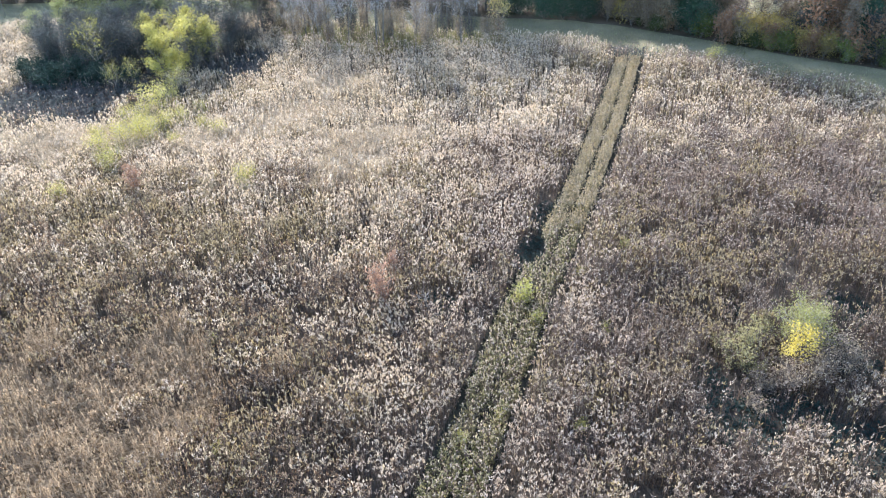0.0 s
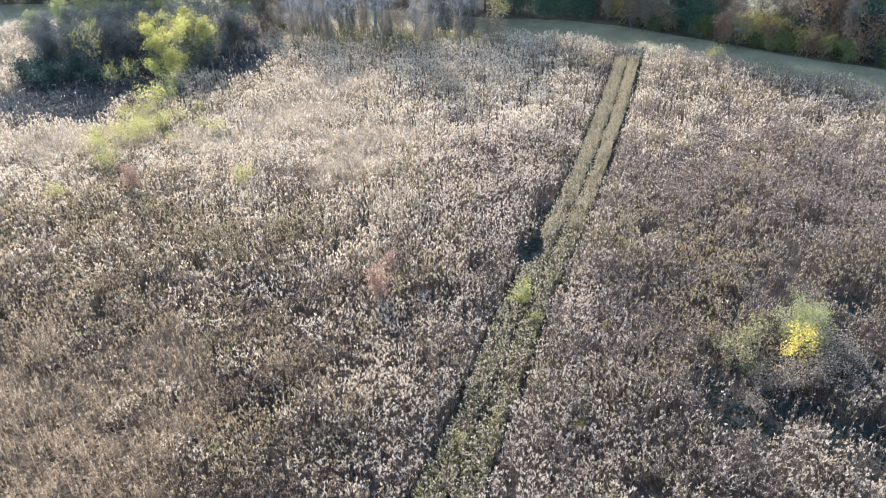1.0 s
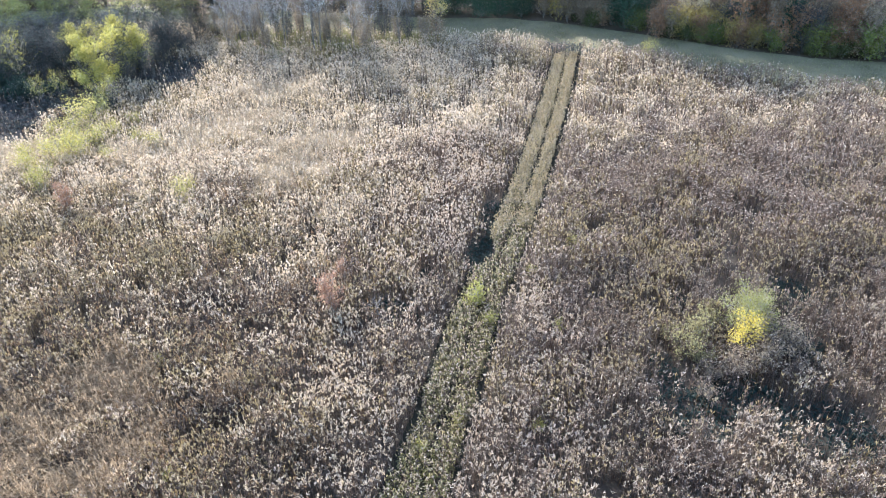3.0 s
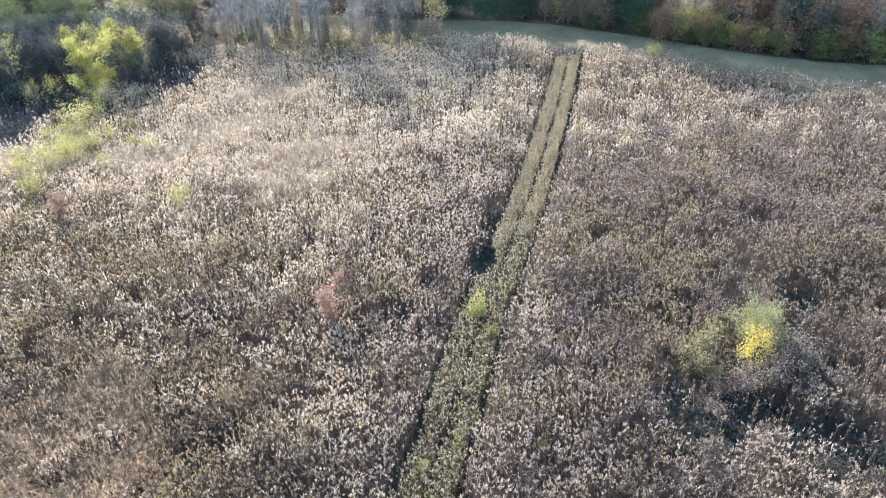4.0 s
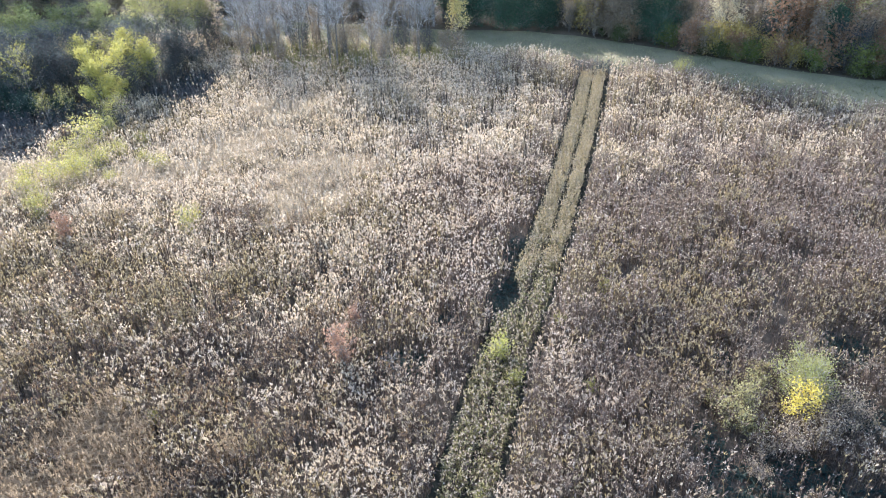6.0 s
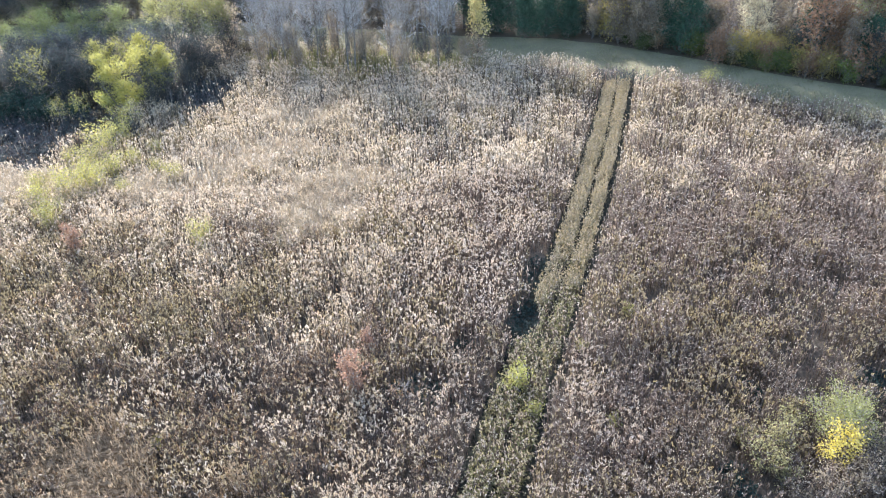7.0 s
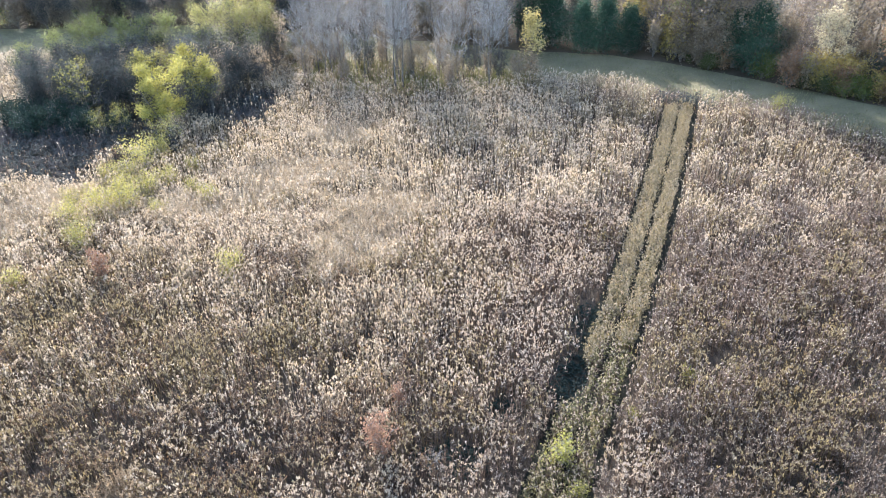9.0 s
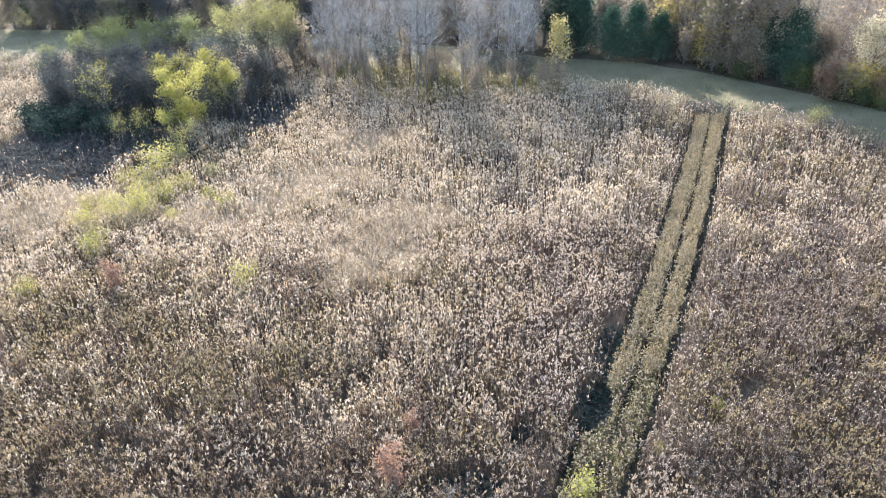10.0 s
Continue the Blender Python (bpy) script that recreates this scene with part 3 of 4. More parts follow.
def blades(x, y, rng, per, length, width, mat, name, label, category, bend=0.6, spread=0.06, rise=1.0, lie=None):
    """Tufts of arching blades, two quads a blade; lie: the way that most of them lean."""
    who = np.repeat(np.arange(len(x)), per)
    n = len(who)
    bx, by = x[who] + rng.normal(size=n) * spread, y[who] + rng.normal(size=n) * spread
    b = np.stack([bx, by, ground_z(bx, by)], 1)
    az = rng.random(n) * 6.28 if lie is None else lie + rng.normal(size=n) * 0.7 + 1.2 * (value_noise(bx, by, 1.6, 48) - 0.5)
    ln = length * rng.uniform(0.6, 1.3, n)
    out = np.stack([np.cos(az), np.sin(az), 0 * az], 1)
    side = np.stack([-np.sin(az), np.cos(az), 0 * az], 1) * width
    up = np.array([0, 0, 1.0])
    bd = (bend * rng.uniform(0.4, 1.4, n))[:, None]
    mid = b + (up * 0.62 * rise + out * 0.25 * bd) * ln[:, None]
    tip = b + (up * (0.95 - 0.3 * np.clip(bd, 0, 1)) * rise + out * 0.8 * bd) * ln[:, None]
    v = np.stack([b - side, b + side, mid + side * 0.8, mid - side * 0.8, tip + side * 0.15, tip - side * 0.15], 1).reshape(-1, 3)
    o = np.arange(n)[:, None] * 6
    f = np.concatenate([o + np.array([[0, 1, 2, 3]]), o + np.array([[3, 2, 4, 5]])])
    return tagged(new(name, quads_mesh(name, v, f, [mat])), label, category, kind="stuff")


# straw-coloured grass drifts
x, y, rng = scatter(84000, 9, 57, 111)
keep = (straw(x, y) + 0.25 * (rng.random(len(x)) - 0.5) > 0.02) & (y < near_edge(x) - 1)
x, y = x[keep][:15000], y[keep][:15000]
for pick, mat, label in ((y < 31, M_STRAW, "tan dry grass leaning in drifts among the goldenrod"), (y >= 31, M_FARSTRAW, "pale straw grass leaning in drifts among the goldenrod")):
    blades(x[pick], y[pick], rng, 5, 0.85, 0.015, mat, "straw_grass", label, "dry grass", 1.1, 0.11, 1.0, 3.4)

# low growth between the goldenrod stalks
x, y, rng = scatter(4000, 9, 62, 112)
keep = (y < near_edge(x) - 0.5) & (hollow(x, y) < 0.1)
blades(x[keep], y[keep], rng, 5, 0.5, 0.01, M_STALK, "field_undergrowth", "brown dead grass and leaves under the goldenrod", "undergrowth", 0.9, 0.12)

# regrowth along the mown track: tan-green and short far off, half-grown goldenrod nearer
rng = rng_of(113)
n = 22000
y = rng.uniform(-10, 57, n)
k = rng.uniform(0.0, 1.0, n)
x = np.interp(y, TRACK_Y, TRACK_L) * (1 - k) + np.interp(y, TRACK_Y, TRACK_R) * k
keep = (k > 0.05 + 0.08 * value_noise(x, y, 1.0, 44)) & (np.abs(k - 0.53) > np.interp(y, [24, 38], [0.01, 0.04]) + 0.04 * value_noise(x, y, 1.2, 26)) & (k < 0.9 + 0.06 * value_noise(x, y, 1.0, 45)) & (hollow(x, y) < 0.1)
keep &= rng.random(n) < 0.55 + 0.7 * value_noise(x, y, 0.9, 24)
grown = y + 5 * (value_noise(x, y, 1.5, 25) - 0.5) < 31
for pick, h0, h1, mats, name, label in (
        (keep & ~grown, 0.38, 0.78, [M_TRACKGREEN, M_GREENHEAD, M_PLUME, M_TRACKGREEN], "track_regrowth", "short tan-green regrowth on the mown track"),
        (keep & grown & (rng.random(n) < 0.6), 0.4, 0.8, [M_TRACKLEAF, M_TRACKHEAD, M_PLUME, M_TRACKLEAF], "track_goldenrod", "half-grown olive goldenrod on the mown track"),
        (keep & grown & (rng.random(n) < 0.28), 0.45, 0.85, [M_STALK, M_PLUME, M_FLUFF, M_DEADLEAF], "track_goldenrod", "half-grown dry goldenrod on the mown track")):
    v, f, s, t = stand(x[pick], y[pick], rng.uniform(h0, h1, pick.sum()), rng, 4, 3, 1, 0.05, 0.12, 0.005, 0.16, 0.1)
    tagged(new(name, quads_mesh(name, v, f, mats, s, t)), label, "regrowth", kind="stuff")

# dark brambles before the thicket, their colour also standing in for its shade
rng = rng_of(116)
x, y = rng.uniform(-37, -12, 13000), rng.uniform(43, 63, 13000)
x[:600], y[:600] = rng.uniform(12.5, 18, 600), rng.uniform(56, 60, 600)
keep = (shade_brambles(x, y) > 0.05) & (y < near_edge(x))
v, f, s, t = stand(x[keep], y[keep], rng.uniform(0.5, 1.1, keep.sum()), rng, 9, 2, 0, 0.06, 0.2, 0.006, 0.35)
tagged(new("bramble_patch", quads_mesh("bramble_patch", v, f, [M_DUSKY, M_DARKTWIG, M_DUSKY, M_DUSKY], s)), "dusky arching brambles deepening the shade before the thicket and at the track's end", "brambles", kind="stuff")

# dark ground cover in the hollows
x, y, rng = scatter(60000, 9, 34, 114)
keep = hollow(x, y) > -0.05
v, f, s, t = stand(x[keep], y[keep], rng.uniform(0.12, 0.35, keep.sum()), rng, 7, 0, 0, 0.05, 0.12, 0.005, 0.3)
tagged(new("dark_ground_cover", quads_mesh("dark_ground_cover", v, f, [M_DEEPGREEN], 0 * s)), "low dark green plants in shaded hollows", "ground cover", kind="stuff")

# grass of the lane
rng = rng_of(115)
n = 5000
x = rng.uniform(-60, 42, n)
y = near_edge(x) - 0.4 + rng.random(n) * (far_edge(x) + 0.6 - near_edge(x))
blades(x, y, rng, 4, 0.16, 0.02, M_TURFBLADE, "lane_grass", "short mown grass of the lane", "grass", 0.8, 0.2)


# grass under the stand of thin trees
rng = rng_of(118)
x, y = rng.uniform(-16, 5, 3600), rng.uniform(59, 71, 3600)
keep = (thicket(x, y) > 0.12) & (y < near_edge(x) + 1)
blades(x[keep], y[keep], rng, 6, 0.5, 0.022, M_STANDGRASS, "stand_grass", "yellow-green grass under the thin bare trees", "grass", 0.7, 0.18)

# ---------------------------------------------------------------- trees and shrubs
def tubes(paths, radii, sides):
    """Tapered tubes along many paths of the same number of points: paths (n, k, 3), radii (n, k)."""
    n, k, _ = paths.shape
    d = paths[:, -1] - paths[:, 0]
    d /= np.linalg.norm(d, axis=1, keepdims=True) + 1e-9
    ref = np.where(np.abs(d[:, 2:3]) > 0.8, np.array([[1.0, 0, 0]]), np.array([[0, 0, 1.0]]))
    a = np.cross(d, ref)
    a /= np.linalg.norm(a, axis=1, keepdims=True) + 1e-9
    b = np.cross(d, a)
    t = np.arange(sides) * 2 * math.pi / sides
    ring = a[:, None, :] * np.cos(t)[None, :, None] + b[:, None, :] * np.sin(t)[None, :, None]
    v = paths[:, :, None, :] + ring[:, None, :, :] * radii[:, :, None, None]
    v = v.reshape(-1, 3)
    i, j, s = np.meshgrid(np.arange(n), np.arange(k - 1), np.arange(sides), indexing="ij")
    q = (i * k + j) * sides
    f = np.stack([q + s, q + (s + 1) % sides, q + sides + (s + 1) % sides, q + sides + s], -1).reshape(-1, 4)
    return v, f


def skeleton_of(rng, height, radius, base, limbs, spread, rise, twigs, stems=1, splay=0.0, shape="round", twig_len=0.45):
    """Trunks, limbs and twigs: returns wood pieces and the twigs' paths."""
    k = 7
    t = np.linspace(0, 1, k)
    paths, radii = [], []
    for s in range(stems):
        az = rng.random() * 6.28 + s * 2.4
        h = height * (rng.uniform(0.75, 1.0) if stems > 1 else 1.0)
        off = splay * h * np.array([math.cos(az), math.sin(az)])
        wobble = np.cumsum(rng.normal(size=(k, 2)) * 0.018 * h, 0) * t[:, None]
        p = np.stack([off[0] * t ** 1.2, off[1] * t ** 1.2, h * t], 1)
        p[:, :2] += wobble
        p[0, 2] = -0.15
        paths.append(p)
        radii.append(radius * (1 - 0.86 * t) * rng.uniform(0.75, 1.0) * np.where(t == 0, 1.35, 1))
    trunk = [tubes(np.array([p]), np.array([r]), 7) for p, r in zip(paths, radii)]
    lp, lr = [], []
    for i in range(limbs):
        s = i % stems
        u = base + (0.97 - base) * ((i + rng.random()) / limbs)
        q = u * (k - 1)
        j = min(int(q), k - 2)
        at = paths[s][j] * (1 - (q - j)) + paths[s][j + 1] * (q - j)
        w = (u - base) / (1 - base)
        if shape == "cone":
            length = spread * min(1.0, 0.7 + 1.2 * w) * (1.03 - w) ** 0.75 * rng.uniform(0.7, 1.2)
        elif shape == "column":
            length = spread * (0.55 + 0.45 * math.sin(3.1 * w))
        else:
            length = spread * (0.35 + 0.65 * math.sin(math.pi * min(0.97, 0.22 + 0.72 * w)))
        length *= rng.uniform(0.65, 1.15)
        az = i * 2.399 + rng.normal() * 0.35
        el = radians(rise) + rng.normal() * 0.18 + 0.35 * w
        d = np.array([math.cos(az) * math.cos(el), math.sin(az) * math.cos(el), math.sin(el)])
        tt = np.linspace(0, 1, 4)[:, None]
        p = at + d * length * tt + np.array([0, 0, 1.0]) * (0.12 * length * tt ** 2) + rng.normal(size=(4, 3)) * 0.05 * length * tt
        lp.append(p)
        lr.append(max(0.008, radius * 0.42 * (1.05 - u)) * np.array([1, 0.7, 0.45, 0.15]))
    lp, lr = np.array(lp), np.array(lr)
    limb = tubes(lp, lr, 5)
    who = np.repeat(np.arange(limbs), twigs)
    n = len(who)
    u = rng.uniform(0.25, 1.0, n) * 3
    j = np.minimum(u.astype(int), 2)
    fr = (u - j)[:, None]
    at = lp[who, j] * (1 - fr) + lp[who, j + 1] * fr
    d = lp[who, 3] - lp[who, 0]
    ll = np.linalg.norm(d, axis=1, keepdims=True)
    d = d / (ll + 1e-9) + rng.normal(size=(n, 3)) * 0.55 + np.array([0, 0, 0.25])
    d /= np.linalg.norm(d, axis=1, keepdims=True)
    end = at + d * (ll * twig_len * rng.uniform(0.5, 1.2, (n, 1)) + 0.12)
    tp = np.stack([at, end], 1)
    tr = np.repeat(np.array([[0.009, 0.003]]), n, 0) * (0.7 + radius * 4)
    return trunk, limb, tubes(tp, tr, 3), tp


def foliage(rng, tp, count, size, loose, where=None, clump=1.0):
    """Leaves round the twigs; where(x, y, z) thins them out."""
    w = rng.random(len(tp)) ** clump
    who = rng.choice(len(tp), count, p=w / w.sum())
    u = rng.uniform(0.2, 1.05, count)[:, None]
    c = tp[who, 0] * (1 - u) + tp[who, 1] * u + rng.normal(size=(count, 3)) * loose
    if where is not None:
        c = c[where(c) > rng.random(count)]
    return cards(c, size, rng, 1.35)


def plant(name, label, category, m, seed, wood, crowns, group="", twig_mat=None, **kw):
    """A tree or shrub: an Empty at its foot with trunk, limbs, twigs and one crown for each leaf colour."""
    rng = rng_of(seed)
    root = tagged(new(name), label, category, group)
    root.empty_display_size = 0.3
    trunk, limb, twig, tp = skeleton_of(rng, **kw)
    wood_name = "trunk" if len(trunk) == 1 else "stem"
    for piece in trunk:
        part(wood_name, quads_mesh(wood_name, *piece, [wood]), root)
    v, f = joined([limb, twig])
    slots = np.zeros(len(f))
    slots[len(limb[1]):] = 1
    tagged(part("branchwork", quads_mesh("branchwork", v, f, [wood, twig_mat or M_TWIG], slots), root), kind="stuff")
    for cname, mat, count, size, loose, where in crowns:
        v, f = foliage(rng, tp, count, size, loose, where)
        tagged(part(cname, quads_mesh(cname, v, f, [mat]), root), kind="stuff")
    root.matrix_basis = m
    return root


def at(x, y, turn=0.0, size=1.0, tall=1.0):
    return pose(x, y, float(ground_z(x, y)), 0, 0, turn) @ Matrix.Diagonal((size, size, size * tall, 1))


def put(proto, x, y, turn, size=1.0, tall=1.0, label=""):
    if "group" not in proto:
        proto["group"] = proto.name.split(".")[0].replace("_", " ") + " group"
    ob = copy_thing(proto, Matrix.Identity(4))
    ob.matrix_basis = at(x, y, turn, size, tall)
    if label:
        ob["label"] = label
    return ob


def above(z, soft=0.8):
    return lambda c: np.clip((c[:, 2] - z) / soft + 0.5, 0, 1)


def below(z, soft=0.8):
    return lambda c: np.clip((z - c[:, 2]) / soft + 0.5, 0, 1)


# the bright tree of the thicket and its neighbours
# lit top and darker foot of the crown are put into two leaf colours
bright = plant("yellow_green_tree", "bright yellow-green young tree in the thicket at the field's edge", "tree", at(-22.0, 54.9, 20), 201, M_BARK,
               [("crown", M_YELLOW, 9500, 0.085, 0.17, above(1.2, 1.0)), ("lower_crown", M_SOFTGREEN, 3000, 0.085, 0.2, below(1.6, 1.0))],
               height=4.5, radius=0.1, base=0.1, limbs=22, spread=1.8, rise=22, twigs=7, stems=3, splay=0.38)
# the same split: lit yellow leaves above, dimmer green ones below
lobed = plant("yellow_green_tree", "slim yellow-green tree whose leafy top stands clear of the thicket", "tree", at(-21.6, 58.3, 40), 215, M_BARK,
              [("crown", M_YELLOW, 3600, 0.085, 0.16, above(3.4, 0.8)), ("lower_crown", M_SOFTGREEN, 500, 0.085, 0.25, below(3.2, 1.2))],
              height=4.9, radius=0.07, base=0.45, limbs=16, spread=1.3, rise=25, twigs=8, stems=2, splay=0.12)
put(lobed, -19.2, 57.2, 150, 0.86)
put(lobed, -23.9, 58.9, 250, 0.9)
# paler tops over dusky leaves: the fall of light is in the colour
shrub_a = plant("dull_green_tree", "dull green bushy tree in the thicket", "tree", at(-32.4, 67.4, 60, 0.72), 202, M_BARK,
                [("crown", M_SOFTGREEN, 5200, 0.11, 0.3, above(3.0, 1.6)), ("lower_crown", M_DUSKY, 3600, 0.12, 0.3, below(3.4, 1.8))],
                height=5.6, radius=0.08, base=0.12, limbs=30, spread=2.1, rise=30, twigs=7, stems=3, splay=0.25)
shrub_b = plant("bare_shrub", "grey-brown leafless shrub of thin upright stems", "shrub", at(-16.6, 68.5, 10), 203, M_BARK,
                [("dry_foliage", M_BROWNLEAF, 1500, 0.12, 0.22, None)],
                height=4.4, radius=0.04, base=0.1, limbs=42, spread=1.4, rise=50, twigs=9, stems=6, splay=0.25)
thicket_shrub = plant("bare_thicket_shrub", "purple-brown leafless shrub of thin upright stems", "shrub", at(-26.4, 59.0, 40, 0.7), 210, M_BARK,
                      [("dry_foliage", M_DUSKY, 1500, 0.1, 0.22, None)], twig_mat=M_DARKTWIG,
                      height=4.2, radius=0.035, base=0.1, limbs=40, spread=1.4, rise=50, twigs=9, stems=6, splay=0.25)
blue_shrub = plant("grey_green_shrub", "dusky grey-green twiggy shrub in the thicket", "shrub", at(-24.8, 57.6, 10), 207, M_BARK,
                   [("crown", M_DUSKY, 3400, 0.085, 0.25, None)], twig_mat=M_DARKTWIG,
                   height=3.6, radius=0.04, base=0.05, limbs=40, spread=1.5, rise=40, twigs=8, stems=6, splay=0.35)
dusky_shrub = plant("dusky_tall_shrub", "tall dusky blue-grey shrub with thin leaves in the thicket", "shrub", at(-32.2, 57.4, 170, 0.75), 209, M_BARK,
                    [("crown", M_DUSKY, 6500, 0.085, 0.3, None)], twig_mat=M_DARKTWIG,
                    height=4.9, radius=0.05, base=0.08, limbs=46, spread=1.7, rise=45, twigs=8, stems=5, splay=0.2)
for x, y, turn, size in ((-29.6, 57.0, 60, 1.0), (-26.8, 58.0, 130, 0.95), (-31.0, 60.4, 200, 1.05), (-24.6, 59.6, 260, 0.95), (-20.0, 58.8, 300, 0.85), (-33.4, 59.6, 30, 1.0), (-28.4, 61.0, 90, 1.05), (-18.4, 61.6, 150, 0.85), (-22.0, 61.5, 210, 1.0)):
    put(dusky_shrub, x, y, turn, size * 0.86)
low_green = plant("dark_green_shrub", "low dense dark green shrub", "shrub", at(-30.5, 54.0, 30), 204, M_BARK,
                  [("crown", M_TEAL, 3600, 0.1, 0.2, None)],
                  height=1.4, radius=0.03, base=0.05, limbs=30, spread=1.4, rise=20, twigs=6, stems=5, splay=0.5)
yellow_shrub = plant("yellow_shrub", "soft yellow sapling clump standing among goldenrod", "shrub", at(-20.6, 47.6, 0), 205, M_BARK,
                     [("crown", M_FIELDYELLOW, 1250, 0.078, 0.26, None)],
                     height=2.1, radius=0.025, base=0.1, limbs=24, spread=1.0, rise=40, twigs=5, stems=5, splay=0.4)
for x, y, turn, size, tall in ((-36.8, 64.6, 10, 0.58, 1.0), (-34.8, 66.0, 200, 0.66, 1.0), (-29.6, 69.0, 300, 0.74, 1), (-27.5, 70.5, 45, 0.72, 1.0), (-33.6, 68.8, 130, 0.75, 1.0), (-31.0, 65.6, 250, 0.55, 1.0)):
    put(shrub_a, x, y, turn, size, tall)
for x, y, turn, size in ((-30.5, 58.5, 80, 0.9), (-25.0, 60.5, 130, 1.1), (-20.5, 59.5, 190, 1.0), (-19.0, 61.8, 250, 0.95), (-28.5, 61.5, 310, 1.1), (-33.0, 60.0, 15, 0.9),
                         (-22.5, 62.5, 70, 1.1), (-28.6, 55.6, 160, 0.7), (-19.6, 57.4, 220, 0.7), (-17.5, 64.0, 40, 0.9), (-27.2, 64.0, 0, 1.1), (-24.0, 65.5, 90, 1.0),
                         (-31.5, 62.0, 180, 1.0), (-20.8, 65.0, 30, 1.0), (-23.5, 69.0, 10, 1.0), (-20.0, 68.5, 140, 1.1), (-29.0, 71.0, 60, 1.1), (-17.0, 67.0, 20, 1.0)):
    put(thicket_shrub, x, y, turn, size * 0.82)
for x, y, turn, size in ((-26.3, 56.2, 100, 0.8), (-28.0, 57.2, 200, 0.9), (-20.6, 56.2, 300, 0.75), (-18.6, 59.8, 20, 0.8), (-32.0, 57.6, 220, 0.8), (-24.4, 59.4, 60, 1.0), 
                         (-21.0, 58.0, 80, 1.0), (-23.2, 55.0, 10, 0.45), (-29.8, 60.0, 260, 0.9), (-17.2, 62.4, 330, 0.7)):
    put(blue_shrub, x, y, turn, size * 0.8)
for x, y, turn, size in ((-27.5, 54.2, 100, 0.9), (-32.5, 55.5, 200, 1.0), (-25.0, 54.3, 300, 0.7), (-29.0, 56.0, 20, 1.1), (-31.5, 54.5, 220, 1.0), (-34.0, 56.0, 270, 0.9)):
    put(low_green, x, y, turn, size)
small_yellow = plant("yellow_leaved_sapling", "thin sapling with yellow-green leaves above the thicket", "tree", at(-27.6, 55.6, 0), 206, M_BARK,
                     [("crown", M_YELLOW, 800, 0.078, 0.24, above(2.2, 1.6))],
                     height=4.3, radius=0.05, base=0.3, limbs=16, spread=1.6, rise=25, twigs=6)
for x, y, turn, size in ((-47.0, 77.4, 140, 0.7), (-23.0, 56.0, 310, 0.6), (-25.4, 52.6, 70, 0.5), (-24.2, 53.0, 170, 0.52), (-20.6, 50.4, 250, 0.5), (-19.8, 51.2, 20, 0.55), (-20.1, 56.3, 200, 0.72), (-19.6, 57.6, 100, 0.66)):
    put(small_yellow, x, y, turn, size)
# dark lower leaves carry the shade under the yellow crown
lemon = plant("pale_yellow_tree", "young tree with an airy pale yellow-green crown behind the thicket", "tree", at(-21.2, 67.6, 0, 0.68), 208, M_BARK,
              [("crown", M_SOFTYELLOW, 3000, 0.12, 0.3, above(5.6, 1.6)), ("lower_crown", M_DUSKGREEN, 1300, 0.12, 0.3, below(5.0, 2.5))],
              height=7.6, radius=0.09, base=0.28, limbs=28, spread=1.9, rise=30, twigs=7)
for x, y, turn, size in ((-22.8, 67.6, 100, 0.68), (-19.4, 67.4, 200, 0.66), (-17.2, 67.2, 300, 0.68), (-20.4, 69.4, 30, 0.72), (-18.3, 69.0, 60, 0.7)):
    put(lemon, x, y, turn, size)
for x, y, turn, size, *tall_by in ((-21.9, 41.0, 40, 0.7), (-20.6, 42.0, 90, 0.85), (-19.5, 42.6, 160, 0.8), (-20.5, 44.2, 200, 0.7), (-19.0, 44.4, 250, 0.7), (-20.9, 46.0, 300, 0.7),
                         (-18.2, 45.6, 20, 0.6), (-16.4, 44.6, 60, 0.5), (-15.2, 43.7, 120, 0.55), (-20.3, 38.6, 220, 0.75), (-21.8, 34.9, 270, 0.55), (-11.5, 35.8, 330, 0.6, 1.25),
                         (-20.2, 49.6, 10, 0.7), (-17.5, 42.0, 80, 0.5), (20.7, 55.2, 150, 0.7), (-22.8, 43.0, 110, 0.6), (-17.4, 47.6, 130, 0.5), (-22.2, 46.2, 190, 0.6)):
    put(yellow_shrub, x, y, turn, size, *tall_by)

# red and yellow bushes in the field
red_bush = plant("red_bush", "salmon-red leaved bush among the goldenrod", "shrub", at(-3.05, 24.9, 0), 211, M_BARK,
                 [("crown", M_RED, 1300, 0.07, 0.1, None)],
                 height=2.05, radius=0.02, base=0.12, limbs=30, spread=0.52, rise=55, twigs=6, stems=4, splay=0.12, shape="column")
put(red_bush, -17.7, 35.5, 120, 0.95, 0.95, "small red bush among the goldenrod")
put(red_bush, -2.7, 27.4, 40, 0.6, 1.0, "small rust-red bush among the goldenrod")
track_bush = plant("yellow_bush", "yellow-green bush growing in the mown track", "shrub", at(3.0, 25.0, 0), 212, M_BARK,
                   [("crown", M_TRACKYELLOW, 760, 0.065, 0.14, None)],
                   height=1.15, radius=0.02, base=0.1, limbs=22, spread=0.5, rise=40, twigs=5, stems=5, splay=0.3)
for x, y, turn, size in ((0.1, 17.0, 60, 0.5), (3.4, 23.4, 120, 0.6), (6.2, 22.8, 180, 0.5), (8.3, 29.0, 220, 0.6), (5.9, 27.0, 280, 0.5), (4.3, 17.6, 340, 0.5), (-8.2, 17.0, 30, 0.5), (-10.0, 22.8, 80, 0.45), (1.5, 18.2, 10, 0.4)):
    put(track_bush, x, y, turn, size)

